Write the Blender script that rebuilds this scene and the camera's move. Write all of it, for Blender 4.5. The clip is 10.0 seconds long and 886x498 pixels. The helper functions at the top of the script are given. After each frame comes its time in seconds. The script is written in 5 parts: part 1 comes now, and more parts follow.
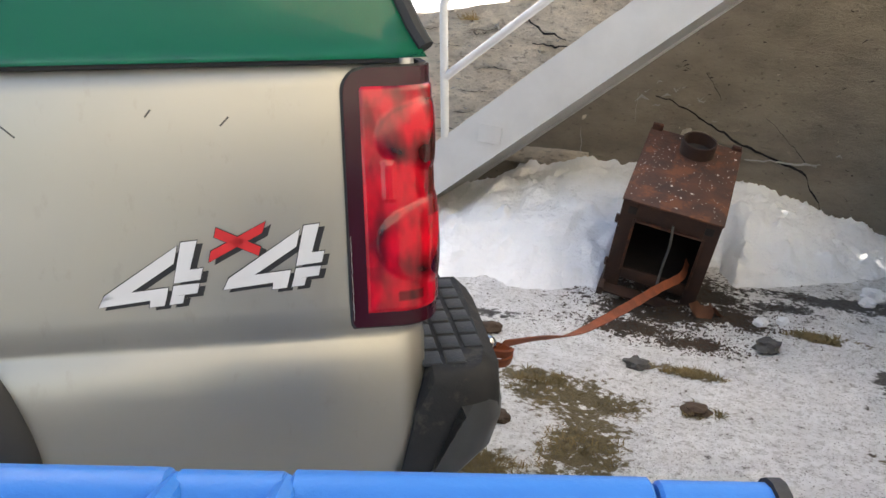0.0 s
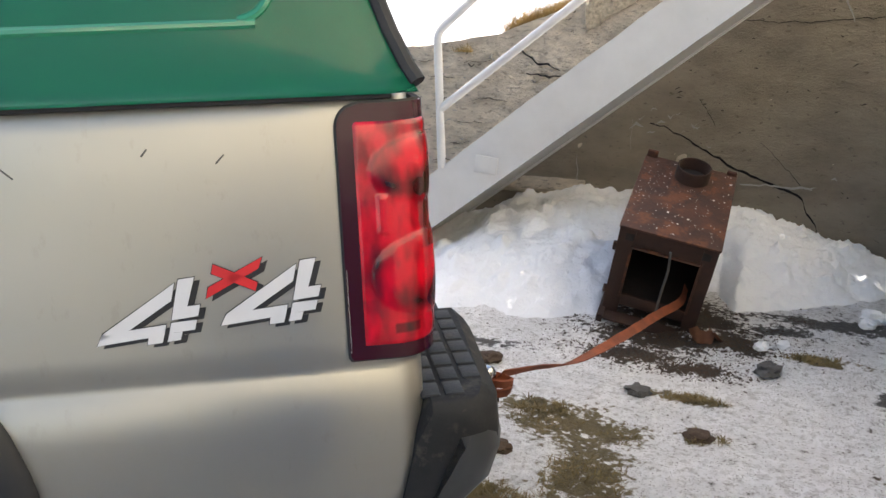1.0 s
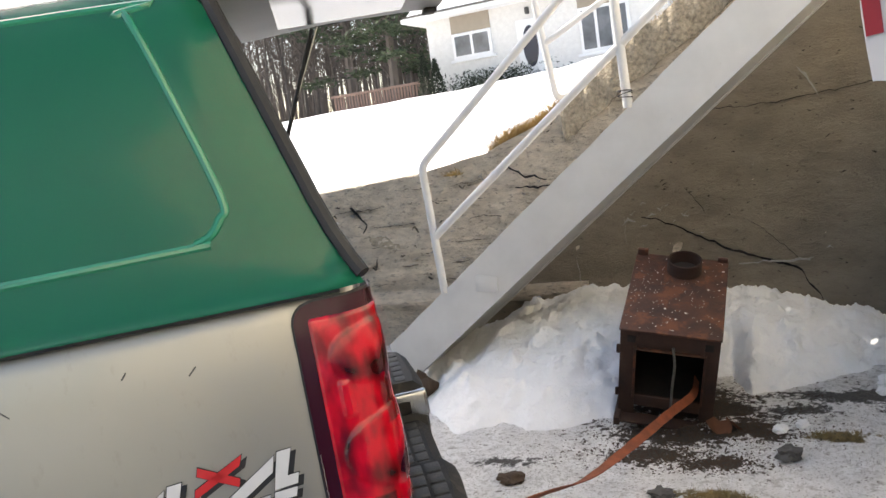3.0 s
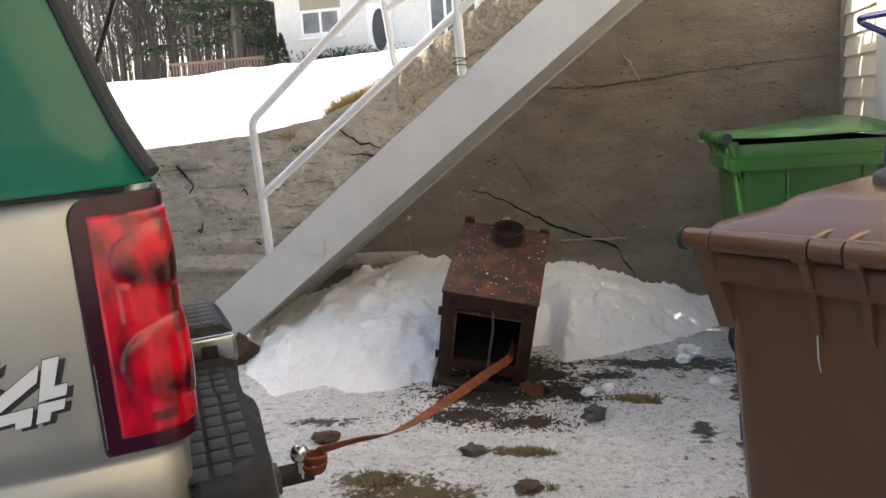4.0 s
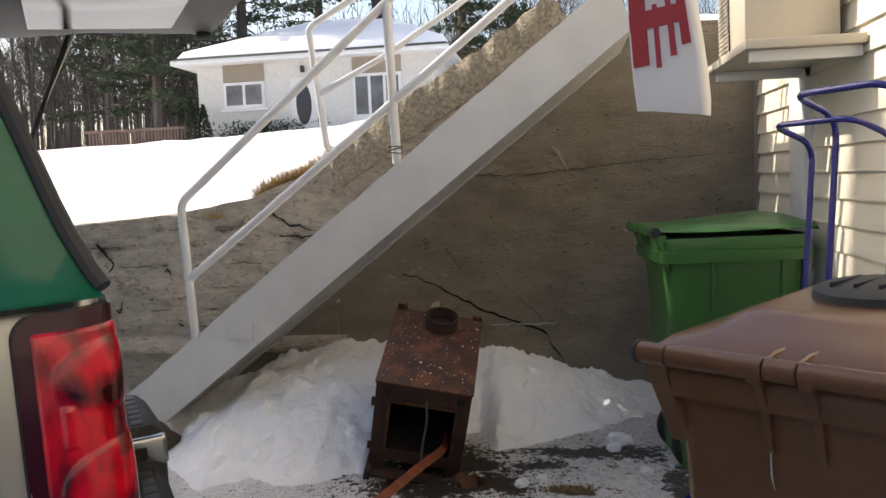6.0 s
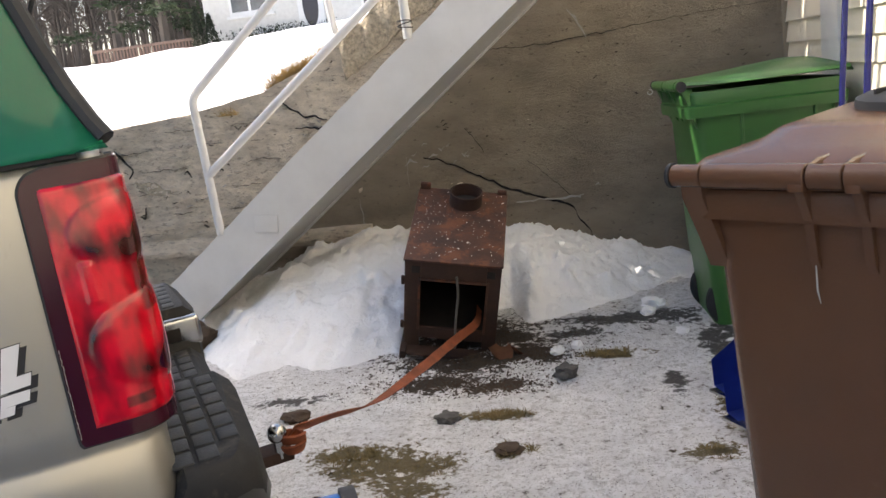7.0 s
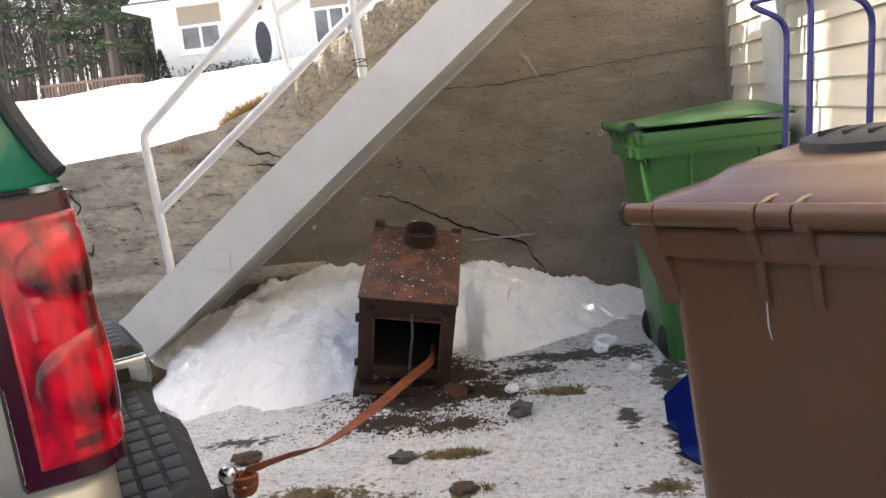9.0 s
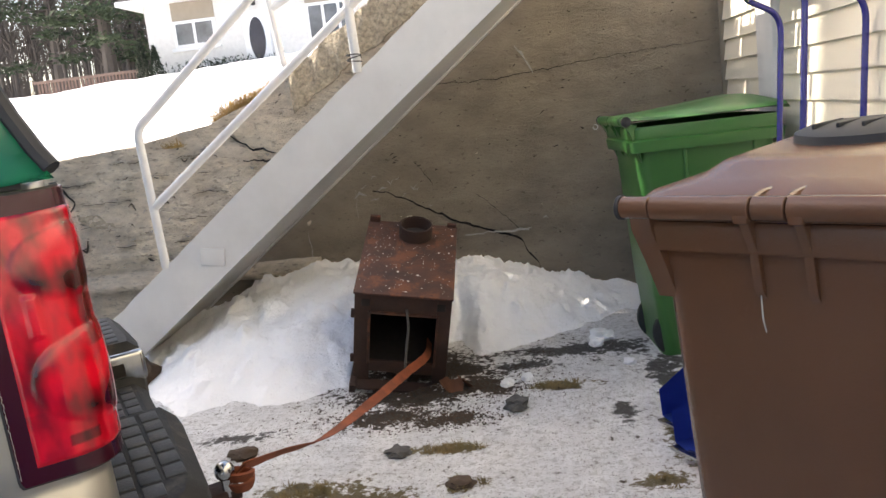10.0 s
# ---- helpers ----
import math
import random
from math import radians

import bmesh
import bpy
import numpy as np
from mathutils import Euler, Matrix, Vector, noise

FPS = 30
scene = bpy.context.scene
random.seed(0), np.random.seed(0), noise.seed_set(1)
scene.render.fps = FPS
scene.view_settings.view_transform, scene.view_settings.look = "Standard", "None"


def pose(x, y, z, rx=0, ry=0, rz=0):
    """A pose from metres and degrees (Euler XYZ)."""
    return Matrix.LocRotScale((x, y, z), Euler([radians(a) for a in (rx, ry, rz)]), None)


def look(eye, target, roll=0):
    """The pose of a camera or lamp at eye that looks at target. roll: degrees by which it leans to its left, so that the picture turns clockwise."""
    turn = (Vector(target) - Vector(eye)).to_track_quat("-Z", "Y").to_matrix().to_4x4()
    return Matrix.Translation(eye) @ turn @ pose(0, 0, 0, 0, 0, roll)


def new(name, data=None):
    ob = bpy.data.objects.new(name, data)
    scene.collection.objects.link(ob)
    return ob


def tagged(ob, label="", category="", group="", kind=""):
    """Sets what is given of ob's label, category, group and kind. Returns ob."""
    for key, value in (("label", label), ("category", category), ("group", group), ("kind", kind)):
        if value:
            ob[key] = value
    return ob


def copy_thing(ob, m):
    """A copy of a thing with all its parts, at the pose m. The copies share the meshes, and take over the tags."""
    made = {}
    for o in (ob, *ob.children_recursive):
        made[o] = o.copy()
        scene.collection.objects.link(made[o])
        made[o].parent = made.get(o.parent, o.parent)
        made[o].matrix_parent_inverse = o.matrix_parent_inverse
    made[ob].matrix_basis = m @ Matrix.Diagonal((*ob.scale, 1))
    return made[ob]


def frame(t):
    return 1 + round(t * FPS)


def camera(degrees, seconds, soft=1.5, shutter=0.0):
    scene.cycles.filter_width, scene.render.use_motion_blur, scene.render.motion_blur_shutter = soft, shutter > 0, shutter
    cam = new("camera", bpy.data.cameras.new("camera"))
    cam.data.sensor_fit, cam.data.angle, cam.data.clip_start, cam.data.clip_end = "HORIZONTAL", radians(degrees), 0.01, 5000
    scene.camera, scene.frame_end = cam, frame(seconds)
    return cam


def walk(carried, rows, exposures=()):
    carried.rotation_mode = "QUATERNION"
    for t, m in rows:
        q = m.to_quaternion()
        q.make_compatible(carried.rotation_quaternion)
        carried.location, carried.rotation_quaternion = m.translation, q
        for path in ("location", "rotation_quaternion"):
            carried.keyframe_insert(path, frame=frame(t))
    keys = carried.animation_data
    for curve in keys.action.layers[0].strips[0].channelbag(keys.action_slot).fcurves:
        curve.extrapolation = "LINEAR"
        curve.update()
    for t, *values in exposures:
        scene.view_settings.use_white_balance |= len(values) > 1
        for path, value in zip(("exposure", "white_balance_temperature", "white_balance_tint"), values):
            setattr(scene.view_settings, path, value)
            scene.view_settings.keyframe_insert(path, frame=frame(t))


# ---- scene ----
cam = camera(55.6, 10.0)
PATH = [
    (0, (0.937, -0.035, 1.472), (0.191, 1.733, 0.908), 1.8),
    (0.5, (0.945, -0.039, 1.475), (0.192, 1.742, 0.965), 0.8),
    (1, (0.949, -0.041, 1.478), (0.194, 1.743, 0.983), 0.6),
    (1.5, (0.947, -0.041, 1.475), (0.184, 1.74, 0.978), 0.7),
    (2, (0.946, -0.041, 1.475), (0.171, 1.731, 0.968), 0.8),
    (2.5, (0.949, -0.056, 1.482), (0.092, 1.659, 0.912), 1.3),
    (2.8, (1.038, -0.088, 1.577), (0.13, 1.635, 1.12), -3.6),
    (3, (1.135, -0.075, 1.628), (0.311, 1.729, 1.373), -8.1),
    (3.2, (1.18, -0.066, 1.613), (0.55, 1.826, 1.455), -3.8),
    (4.3, (1.182, -0.024, 1.446), (0.75, 1.895, 1.085), -5.0),
    (4.5, (1.174, -0.023, 1.451), (0.757, 1.9, 1.09), -6.1),
    (5, (1.187, -0.011, 1.543), (0.854, 1.937, 1.237), -10.0),
    (5.2, (1.166, -0.018, 1.557), (0.889, 1.948, 1.314), -10.4),
    (6.3, (1.091, -0.024, 1.549), (0.804, 1.949, 1.386), -1.0),
    (6.5, (1.084, 0.038, 1.467), (0.791, 1.983, 1.101), -3.2),
    (7, (1.09, 0.032, 1.423), (0.743, 1.962, 1.031), -7.0),
    (7.5, (1.082, 0.037, 1.419), (0.791, 1.985, 1.071), -6.2),
    (8, (1.083, 0.028, 1.422), (0.812, 1.982, 1.09), -6.7),
    (8.5, (1.08, 0.027, 1.424), (0.833, 1.985, 1.102), -6.5),
    (9, (1.08, 0.031, 1.423), (0.852, 1.992, 1.106), -6.3),
    (9.5, (1.078, 0.026, 1.424), (0.858, 1.989, 1.104), -6.3),
    (10, (1.08, 0.03, 1.421), (0.862, 1.991, 1.092), -6.5),
]
walk(cam, [(t, look(eye, target, roll)) for t, eye, target, roll in PATH],
     [(0, 1.8, 6850, 10), (2.5, 1.6, 6850, 10), (3.2, 1.5, 7050, 10), (4.3, 1.4, 7050, 10), (5.2, 1.4, 7050, 10), (6.2, 0.75, 7050, 12), (6.5, 0.85, 7050, 12), (6.8, 1.3, 7050, 12), (7.2, 1.65, 7050, 12), (10, 1.72, 7050, 12)])

# ---- world and light ----
SUN_TO = Vector((-0.781, 0.209, 0.588)).normalized()
world = bpy.data.worlds.new("world")
scene.world = world
world.use_nodes = True
wn = world.node_tree.nodes
sky = wn.new("ShaderNodeTexSky")
sky.sky_type = "NISHITA"
sky.sun_disc = False
sky.sun_elevation = math.asin(SUN_TO.z)
sky.sun_rotation = math.atan2(SUN_TO.x, SUN_TO.y)
sky.air_density, sky.dust_density, sky.ozone_density = 1.0, 2.5, 1.0
world.node_tree.links.new(sky.outputs[0], wn["Background"].inputs[0])
wn["Background"].inputs[1].default_value = 0.15
sun = new("sun", bpy.data.lights.new("sun", "SUN"))
sun.data.energy, sun.data.angle, sun.data.color = 3.2, radians(0.8), (1.0, 0.95, 0.87)
sun.matrix_world = look(SUN_TO * 30, (0, 0, 0))


# ---- materials ----
def mat(name, base, rough=0.6, metal=0.0, second=None, scale=8.0, amount=0.5, bump=0.0, bump_scale=60.0, stretch=(1, 1, 1), coat=0.0,
        third=None, third_scale=2.0, third_at=0.6, third_amount=0.8, rough_var=0.0, per_piece=0.0, spec=0.5, bump2=0.0, bump2_scale=150.0):
    """A surface with two scales of colour variation and fine relief."""
    m = bpy.data.materials.new(name)
    m.use_nodes = True
    nt = m.node_tree
    n, l = nt.nodes, nt.links
    b = n["Principled BSDF"]
    b.inputs["Roughness"].default_value = rough
    b.inputs["Metallic"].default_value = metal
    b.inputs["Specular IOR Level"].default_value = spec
    b.inputs["Coat Weight"].default_value = coat
    b.inputs["Coat Roughness"].default_value = 0.08
    tc = n.new("ShaderNodeTexCoord")
    mp = n.new("ShaderNodeMapping")
    mp.inputs["Scale"].default_value = stretch
    l.new(tc.outputs["Object"], mp.inputs[0])

    def noise_tex(s, detail=6.0, rgh=0.6):
        t = n.new("ShaderNodeTexNoise")
        t.inputs["Scale"].default_value, t.inputs["Detail"].default_value, t.inputs["Roughness"].default_value = s, detail, rgh
        l.new(mp.outputs[0], t.inputs["Vector"])
        return t.outputs["Fac"]

    def ramp(fac, a, b_, lo=0.0, hi=1.0):
        r = n.new("ShaderNodeMapRange")
        r.inputs[1].default_value, r.inputs[2].default_value, r.inputs[3].default_value, r.inputs[4].default_value = a, b_, lo, hi
        l.new(fac, r.inputs[0])
        return r.outputs[0]

    def mixed(fac, c1, c2):
        x = n.new("ShaderNodeMix")
        x.data_type = "RGBA"
        for sock, c in ((x.inputs[6], c1), (x.inputs[7], c2)):
            if isinstance(c, tuple):
                sock.default_value = (*c, 1)
            else:
                l.new(c, sock)
        if isinstance(fac, float):
            x.inputs[0].default_value = fac
        else:
            l.new(fac, x.inputs[0])
        return x.outputs[2]

    second = second or tuple(c * 0.7 for c in base)
    col = mixed(ramp(noise_tex(scale), 0.35, 0.7, 0.0, amount), base, second)
    if third:
        col = mixed(ramp(noise_tex(third_scale, 8.0, 0.65), third_at, third_at + 0.08, 0.0, third_amount), col, third)
    if per_piece:
        oi = n.new("ShaderNodeObjectInfo")
        col = mixed(ramp(oi.outputs["Random"], 0.0, 1.0, 0.0, per_piece), col, second)
    l.new(col, b.inputs["Base Color"])
    if rough_var:
        l.new(ramp(noise_tex(scale * 2.3), 0.3, 0.7, rough - rough_var, rough + rough_var), b.inputs["Roughness"])
    if bump:
        bp = n.new("ShaderNodeBump")
        bp.inputs["Strength"].default_value, bp.inputs["Distance"].default_value = 1.0, bump
        l.new(noise_tex(bump_scale, 5.0), bp.inputs["Height"])
        l.new(bp.outputs[0], b.inputs["Normal"])
        if bump2:
            fine = n.new("ShaderNodeBump")
            fine.inputs["Strength"].default_value, fine.inputs["Distance"].default_value = 1.0, bump2
            l.new(noise_tex(bump2_scale, 6.0, 0.7), fine.inputs["Height"])
            l.new(bp.outputs[0], fine.inputs["Normal"])
            l.new(fine.outputs[0], b.inputs["Normal"])
    return m


M = {}
# dark third tone paints in the pit shade that the relief doesn't show
M["concrete"] = mat("concrete_raw", (0.80, 0.70, 0.565), 0.92, second=(0.54, 0.465, 0.37), scale=9, amount=0.95, bump=0.05, bump_scale=9, bump2=0.06, bump2_scale=30,
                    third=(0.30, 0.25, 0.195), third_scale=17, third_at=0.55, third_amount=0.65, stretch=(1, 1, 2.4))
M["aggregate"] = mat("concrete_aggregate", (0.46, 0.39, 0.29), 0.95, second=(0.16, 0.135, 0.10), scale=38, amount=0.9, bump=0.05, bump_scale=34)
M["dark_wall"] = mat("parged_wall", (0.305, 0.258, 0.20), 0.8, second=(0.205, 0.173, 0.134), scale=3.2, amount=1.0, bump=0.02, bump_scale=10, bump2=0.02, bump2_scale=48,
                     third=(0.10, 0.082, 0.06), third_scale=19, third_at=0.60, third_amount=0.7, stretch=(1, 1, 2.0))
M["crack"] = mat("crack_black", (0.012, 0.010, 0.009), 0.95)
M["pit"] = mat("dark_pit", (0.06, 0.05, 0.038), 0.95, scale=30)
M["scar"] = mat("pale_scar", (0.42, 0.40, 0.37), 0.9, scale=30)
M["white_steel"] = mat("white_painted_steel", (0.62, 0.61, 0.60), 0.42, second=(0.50, 0.49, 0.48), scale=4, amount=0.6, bump=0.0012, bump_scale=25,
                       third=(0.40, 0.37, 0.34), third_scale=24, third_at=0.68, third_amount=0.3)
M["white_pipe"] = mat("white_painted_pipe", (0.66, 0.65, 0.64), 0.4, second=(0.52, 0.51, 0.50), scale=9, amount=0.6, third=(0.3, 0.26, 0.22), third_scale=30, third_at=0.72, third_amount=0.5)
M["snow"] = mat("snow", (0.93, 0.93, 0.935), 0.75, second=(0.86, 0.865, 0.875), scale=5, amount=0.5, bump=0.03, bump_scale=9, bump2=0.012, bump2_scale=45, third=(0.40, 0.37, 0.33), third_scale=60, third_at=0.715, third_amount=0.65)
M["snow_far"] = mat("snow_yard", (0.86, 0.87, 0.90), 0.7, second=(0.80, 0.81, 0.84), scale=1.5, amount=0.5, bump=0.05, bump_scale=3)
M["rust"] = mat("rusted_steel", (0.075, 0.027, 0.014), 0.72, second=(0.026, 0.013, 0.010), scale=9, amount=1.0, bump=0.004, bump_scale=60,
                third=(0.150, 0.047, 0.017), third_scale=10, third_at=0.52, third_amount=0.7, metal=0.1)
M["rust_dark"] = mat("dark_rusted_steel", (0.045, 0.02, 0.012), 0.85, second=(0.02, 0.011, 0.009), scale=10, amount=0.9, bump=0.003, bump_scale=70)
M["soot"] = mat("soot", (0.012, 0.010, 0.009), 0.95, second=(0.025, 0.02, 0.018), scale=20)
M["flake"] = mat("paint_flake", (0.62, 0.60, 0.57), 0.8, scale=40)
M["strap"] = mat("orange_webbing", (0.25, 0.062, 0.020), 0.88, second=(0.13, 0.034, 0.013), scale=14, amount=1.0, bump=0.001, bump_scale=300)
M["pewter"] = mat("pewter_paint", (0.365, 0.348, 0.308), 0.38, metal=0.75, second=(0.335, 0.318, 0.28), scale=2, amount=0.5, coat=0.3,
                  third=(0.27, 0.247, 0.20), third_scale=30, third_at=0.60, third_amount=0.25, stretch=(1, 1, 0.5))
M["green_paint"] = mat("green_gelcoat", (0.010, 0.19, 0.095), 0.25, second=(0.012, 0.215, 0.11), scale=2, amount=0.5, coat=0.7)
M["rubber"] = mat("black_rubber", (0.018, 0.018, 0.020), 0.7, second=(0.035, 0.034, 0.034), scale=20, bump=0.001, bump_scale=120)
M["cladding"] = mat("dark_cladding", (0.016, 0.017, 0.020), 0.6, second=(0.028, 0.029, 0.032), scale=10, bump=0.0006, bump_scale=250)
M["bumper_pad"] = mat("worn_bumper_plastic", (0.013, 0.013, 0.014), 0.68, second=(0.026, 0.025, 0.024), scale=12, amount=0.8, bump=0.001, bump_scale=200, spec=0.3, third=(0.075, 0.066, 0.053), third_scale=14, third_at=0.55, third_amount=0.6)
M["bumper_tread"] = mat("worn_tread_rubber", (0.030, 0.031, 0.033), 0.55, second=(0.016, 0.016, 0.017), scale=16, amount=0.8, bump=0.0012, bump_scale=180, spec=0.35, third=(0.085, 0.074, 0.058), third_scale=11, third_at=0.58, third_amount=0.5)
M["bumper_cap"] = mat("dusty_grey_plastic", (0.05, 0.052, 0.053), 0.42, second=(0.03, 0.031, 0.032), scale=8, amount=0.8)
M["chrome"] = mat("dull_chrome", (0.5, 0.5, 0.49), 0.25, metal=1.0, second=(0.34, 0.33, 0.31), scale=10)
M["lens_dark"] = mat("smoked_red_lens", (0.036, 0.004, 0.011), 0.24, second=(0.024, 0.003, 0.007), scale=3, coat=0.15, spec=0.25)
M["decal_white"] = mat("decal_silver_white", (0.60, 0.60, 0.62), 0.4, scale=20, amount=0.15)
M["decal_black"] = mat("decal_black", (0.015, 0.015, 0.017), 0.45)
M["decal_red"] = mat("decal_red", (0.55, 0.015, 0.02), 0.4, scale=20, amount=0.2)
M["brown_bin"] = mat("brown_plastic", (0.122, 0.056, 0.030), 0.23, second=(0.105, 0.048, 0.026), scale=3, amount=0.6, bump=0.0008, bump_scale=160, spec=0.4,
                     third=(0.15, 0.078, 0.047), third_scale=17, third_at=0.66, third_amount=0.25)
M["green_bin"] = mat("green_plastic", (0.040, 0.150, 0.034), 0.36, second=(0.032, 0.120, 0.028), scale=3, amount=0.6, bump=0.0008, bump_scale=160,
                     third=(0.10, 0.22, 0.085), third_scale=17, third_at=0.66, third_amount=0.25)
M["blue_bin"] = mat("blue_plastic", (0.022, 0.165, 0.52), 0.4, second=(0.018, 0.14, 0.45), scale=4, amount=0.5, bump=0.0006, bump_scale=160)
M["blue_scoop"] = mat("blue_scoop_plastic", (0.02, 0.05, 0.32), 0.4, second=(0.015, 0.03, 0.19), scale=6, amount=0.7, third=(0.25, 0.28, 0.4), third_scale=20, third_at=0.7, third_amount=0.5)
M["blue_tube"] = mat("blue_enamel_tube", (0.022, 0.022, 0.21), 0.25, second=(0.016, 0.016, 0.15), scale=12, amount=0.6, coat=0.5)
M["grey_lid"] = mat("dark_grey_vent", (0.022, 0.024, 0.028), 0.6, second=(0.03, 0.032, 0.036), scale=10, spec=0.3)
M["siding"] = mat("cream_vinyl", (0.80, 0.74, 0.60), 0.5, second=(0.74, 0.68, 0.55), scale=3, amount=0.5, bump=0.0008, bump_scale=40, stretch=(1, 0.2, 1))
M["white_trim"] = mat("white_aluminium", (0.72, 0.71, 0.69), 0.45, scale=4, amount=0.3)
M["ac"] = mat("beige_ac_plastic", (0.56, 0.50, 0.40), 0.5, scale=5, amount=0.25)
M["dark_metal"] = mat("dark_metal", (0.05, 0.045, 0.04), 0.6, scale=10)
M["bag"] = mat("white_printed_plastic", (0.70, 0.66, 0.64), 0.4, second=(0.6, 0.55, 0.53), scale=8, amount=0.5)
M["bag_red"] = mat("red_print", (0.36, 0.025, 0.035), 0.4, second=(0.28, 0.02, 0.03), scale=8)
M["stone"] = mat("dark_stone", (0.06, 0.058, 0.055), 0.9, second=(0.12, 0.115, 0.11), scale=25, bump=0.004, bump_scale=60)
M["bark_bit"] = mat("brown_clod", (0.07, 0.045, 0.028), 0.95, second=(0.035, 0.023, 0.016), scale=30, bump=0.004, bump_scale=80)
M["leaf"] = mat("dead_leaf", (0.20, 0.085, 0.045), 0.8, second=(0.11, 0.05, 0.03), scale=30)
M["dry_grass"] = mat("dry_grass", (0.28, 0.205, 0.09), 0.9, second=(0.13, 0.105, 0.045), scale=6, amount=1.0)
M["straw"] = mat("straw_grass", (0.42, 0.29, 0.11), 0.9, second=(0.25, 0.17, 0.07), scale=6, amount=1.0)
M["brick_white"] = mat("white_brick", (0.66, 0.64, 0.60), 0.85, second=(0.5, 0.48, 0.45), scale=8, amount=0.5)
M["house_beige"] = mat("beige_panel", (0.30, 0.25, 0.19), 0.8, scale=3)
M["pane"] = mat("window_pane", (0.05, 0.055, 0.06), 0.06, second=(0.16, 0.17, 0.18), scale=1.2, amount=0.9, spec=0.8)
M["house_navy"] = mat("dark_door_glass", (0.02, 0.022, 0.035), 0.1)
M["shingle"] = mat("dark_shingle", (0.035, 0.033, 0.032), 0.9, scale=10)
M["fence_wood"] = mat("weathered_brown_wood", (0.20, 0.13, 0.10), 0.85, second=(0.13, 0.085, 0.065), scale=10, stretch=(1, 1, 0.1))
M["bark"] = mat("grey_bark", (0.115, 0.095, 0.08), 0.95, second=(0.06, 0.05, 0.042), scale=4, amount=0.9, stretch=(1, 1, 0.25))
M["needles"] = mat("pine_needles", (0.055, 0.075, 0.035), 0.9, second=(0.03, 0.042, 0.02), scale=3, amount=0.9)
M["cedar"] = mat("cedar_foliage", (0.022, 0.03, 0.014), 0.9, second=(0.013, 0.018, 0.009), scale=10)
M["hatch_grey"] = mat("grey_hatch_liner", (0.30, 0.295, 0.275), 0.5, second=(0.24, 0.235, 0.22), scale=4)
M["black_glass"] = mat("tinted_glass", (0.02, 0.021, 0.022), 0.2, spec=0.25)
M["interior"] = mat("dark_interior", (0.02, 0.02, 0.02), 0.9)


def lens_material():
    """Moulded red plastic: dark reflections in the bowls are painted by the ramp, bright red elsewhere."""
    m = bpy.data.materials.new("red_lens")
    m.use_nodes = True
    n, l = m.node_tree.nodes, m.node_tree.links
    b = n["Principled BSDF"]
    a = n.new("ShaderNodeAttribute")
    a.attribute_name = "depth"
    tc = n.new("ShaderNodeTexCoord")
    mp = n.new("ShaderNodeMapping")
    mp.inputs["Scale"].default_value = (1, 1, 0.45)
    l.new(tc.outputs["Object"], mp.inputs[0])
    t = n.new("ShaderNodeTexNoise")
    t.inputs["Scale"].default_value, t.inputs["Detail"].default_value = 26, 2.0
    l.new(mp.outputs[0], t.inputs["Vector"])
    add = n.new("ShaderNodeMath")
    add.operation = "MULTIPLY_ADD"
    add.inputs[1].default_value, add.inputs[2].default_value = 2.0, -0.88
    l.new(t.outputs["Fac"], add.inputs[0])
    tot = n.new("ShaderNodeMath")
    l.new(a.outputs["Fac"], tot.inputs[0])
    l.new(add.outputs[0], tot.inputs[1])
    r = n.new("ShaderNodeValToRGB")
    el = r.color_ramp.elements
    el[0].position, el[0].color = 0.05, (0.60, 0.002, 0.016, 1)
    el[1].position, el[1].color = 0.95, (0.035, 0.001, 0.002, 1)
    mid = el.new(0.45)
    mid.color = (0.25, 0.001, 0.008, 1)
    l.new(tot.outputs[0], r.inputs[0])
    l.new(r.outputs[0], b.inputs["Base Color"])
    b.inputs["Roughness"].default_value = 0.2
    b.inputs["Specular IOR Level"].default_value = 0.4
    b.inputs["Coat Weight"].default_value = 0.35
    b.inputs["Coat Roughness"].default_value = 0.05
    return m


M["lens_red"] = lens_material()


# ---- mesh helpers ----
def thing(name, label, category, group="", at=None, kind=""):
    e = tagged(new(name), label, category, group, kind)
    if at is not None:
        e.matrix_world = at
    return e


def part(name, bm, material, parent=None, label="", smooth=True, angle=35):
    me = bpy.data.meshes.new(name)
    bmesh.ops.recalc_face_normals(bm, faces=bm.faces)
    bm.to_mesh(me)
    bm.free()
    if smooth:
        me.shade_smooth()
        me.set_sharp_from_angle(angle=radians(angle))
    me.materials.append(material)
    ob = new(name, me)
    ob.parent = parent
    return tagged(ob, label)


def raw(name, verts, faces, material, parent=None, label="", smooth=False, angle=35):
    me = bpy.data.meshes.new(name)
    me.from_pydata([tuple(v) for v in verts], [], faces)
    me.update()
    if smooth:
        me.shade_smooth()
        me.set_sharp_from_angle(angle=radians(angle))
    me.materials.append(material)
    ob = new(name, me)
    ob.parent = parent
    return tagged(ob, label)


def box(lo, hi, bevel=0.0, segs=2, m=None):
    bm = bmesh.new()
    bmesh.ops.create_cube(bm, size=1)
    for v in bm.verts:
        v.co = Vector([lo[i] + (v.co[i] + 0.5) * (hi[i] - lo[i]) for i in range(3)])
    if bevel:
        bmesh.ops.bevel(bm, geom=bm.edges[:], offset=bevel, segments=segs, affect="EDGES", profile=0.5)
    if m:
        bm.transform(m)
    return bm


def join(*bms):
    out = bms[0]
    for b in bms[1:]:
        me = bpy.data.meshes.new("tmp")
        b.to_mesh(me)
        b.free()
        out.from_mesh(me)
        bpy.data.meshes.remove(me)
    return out


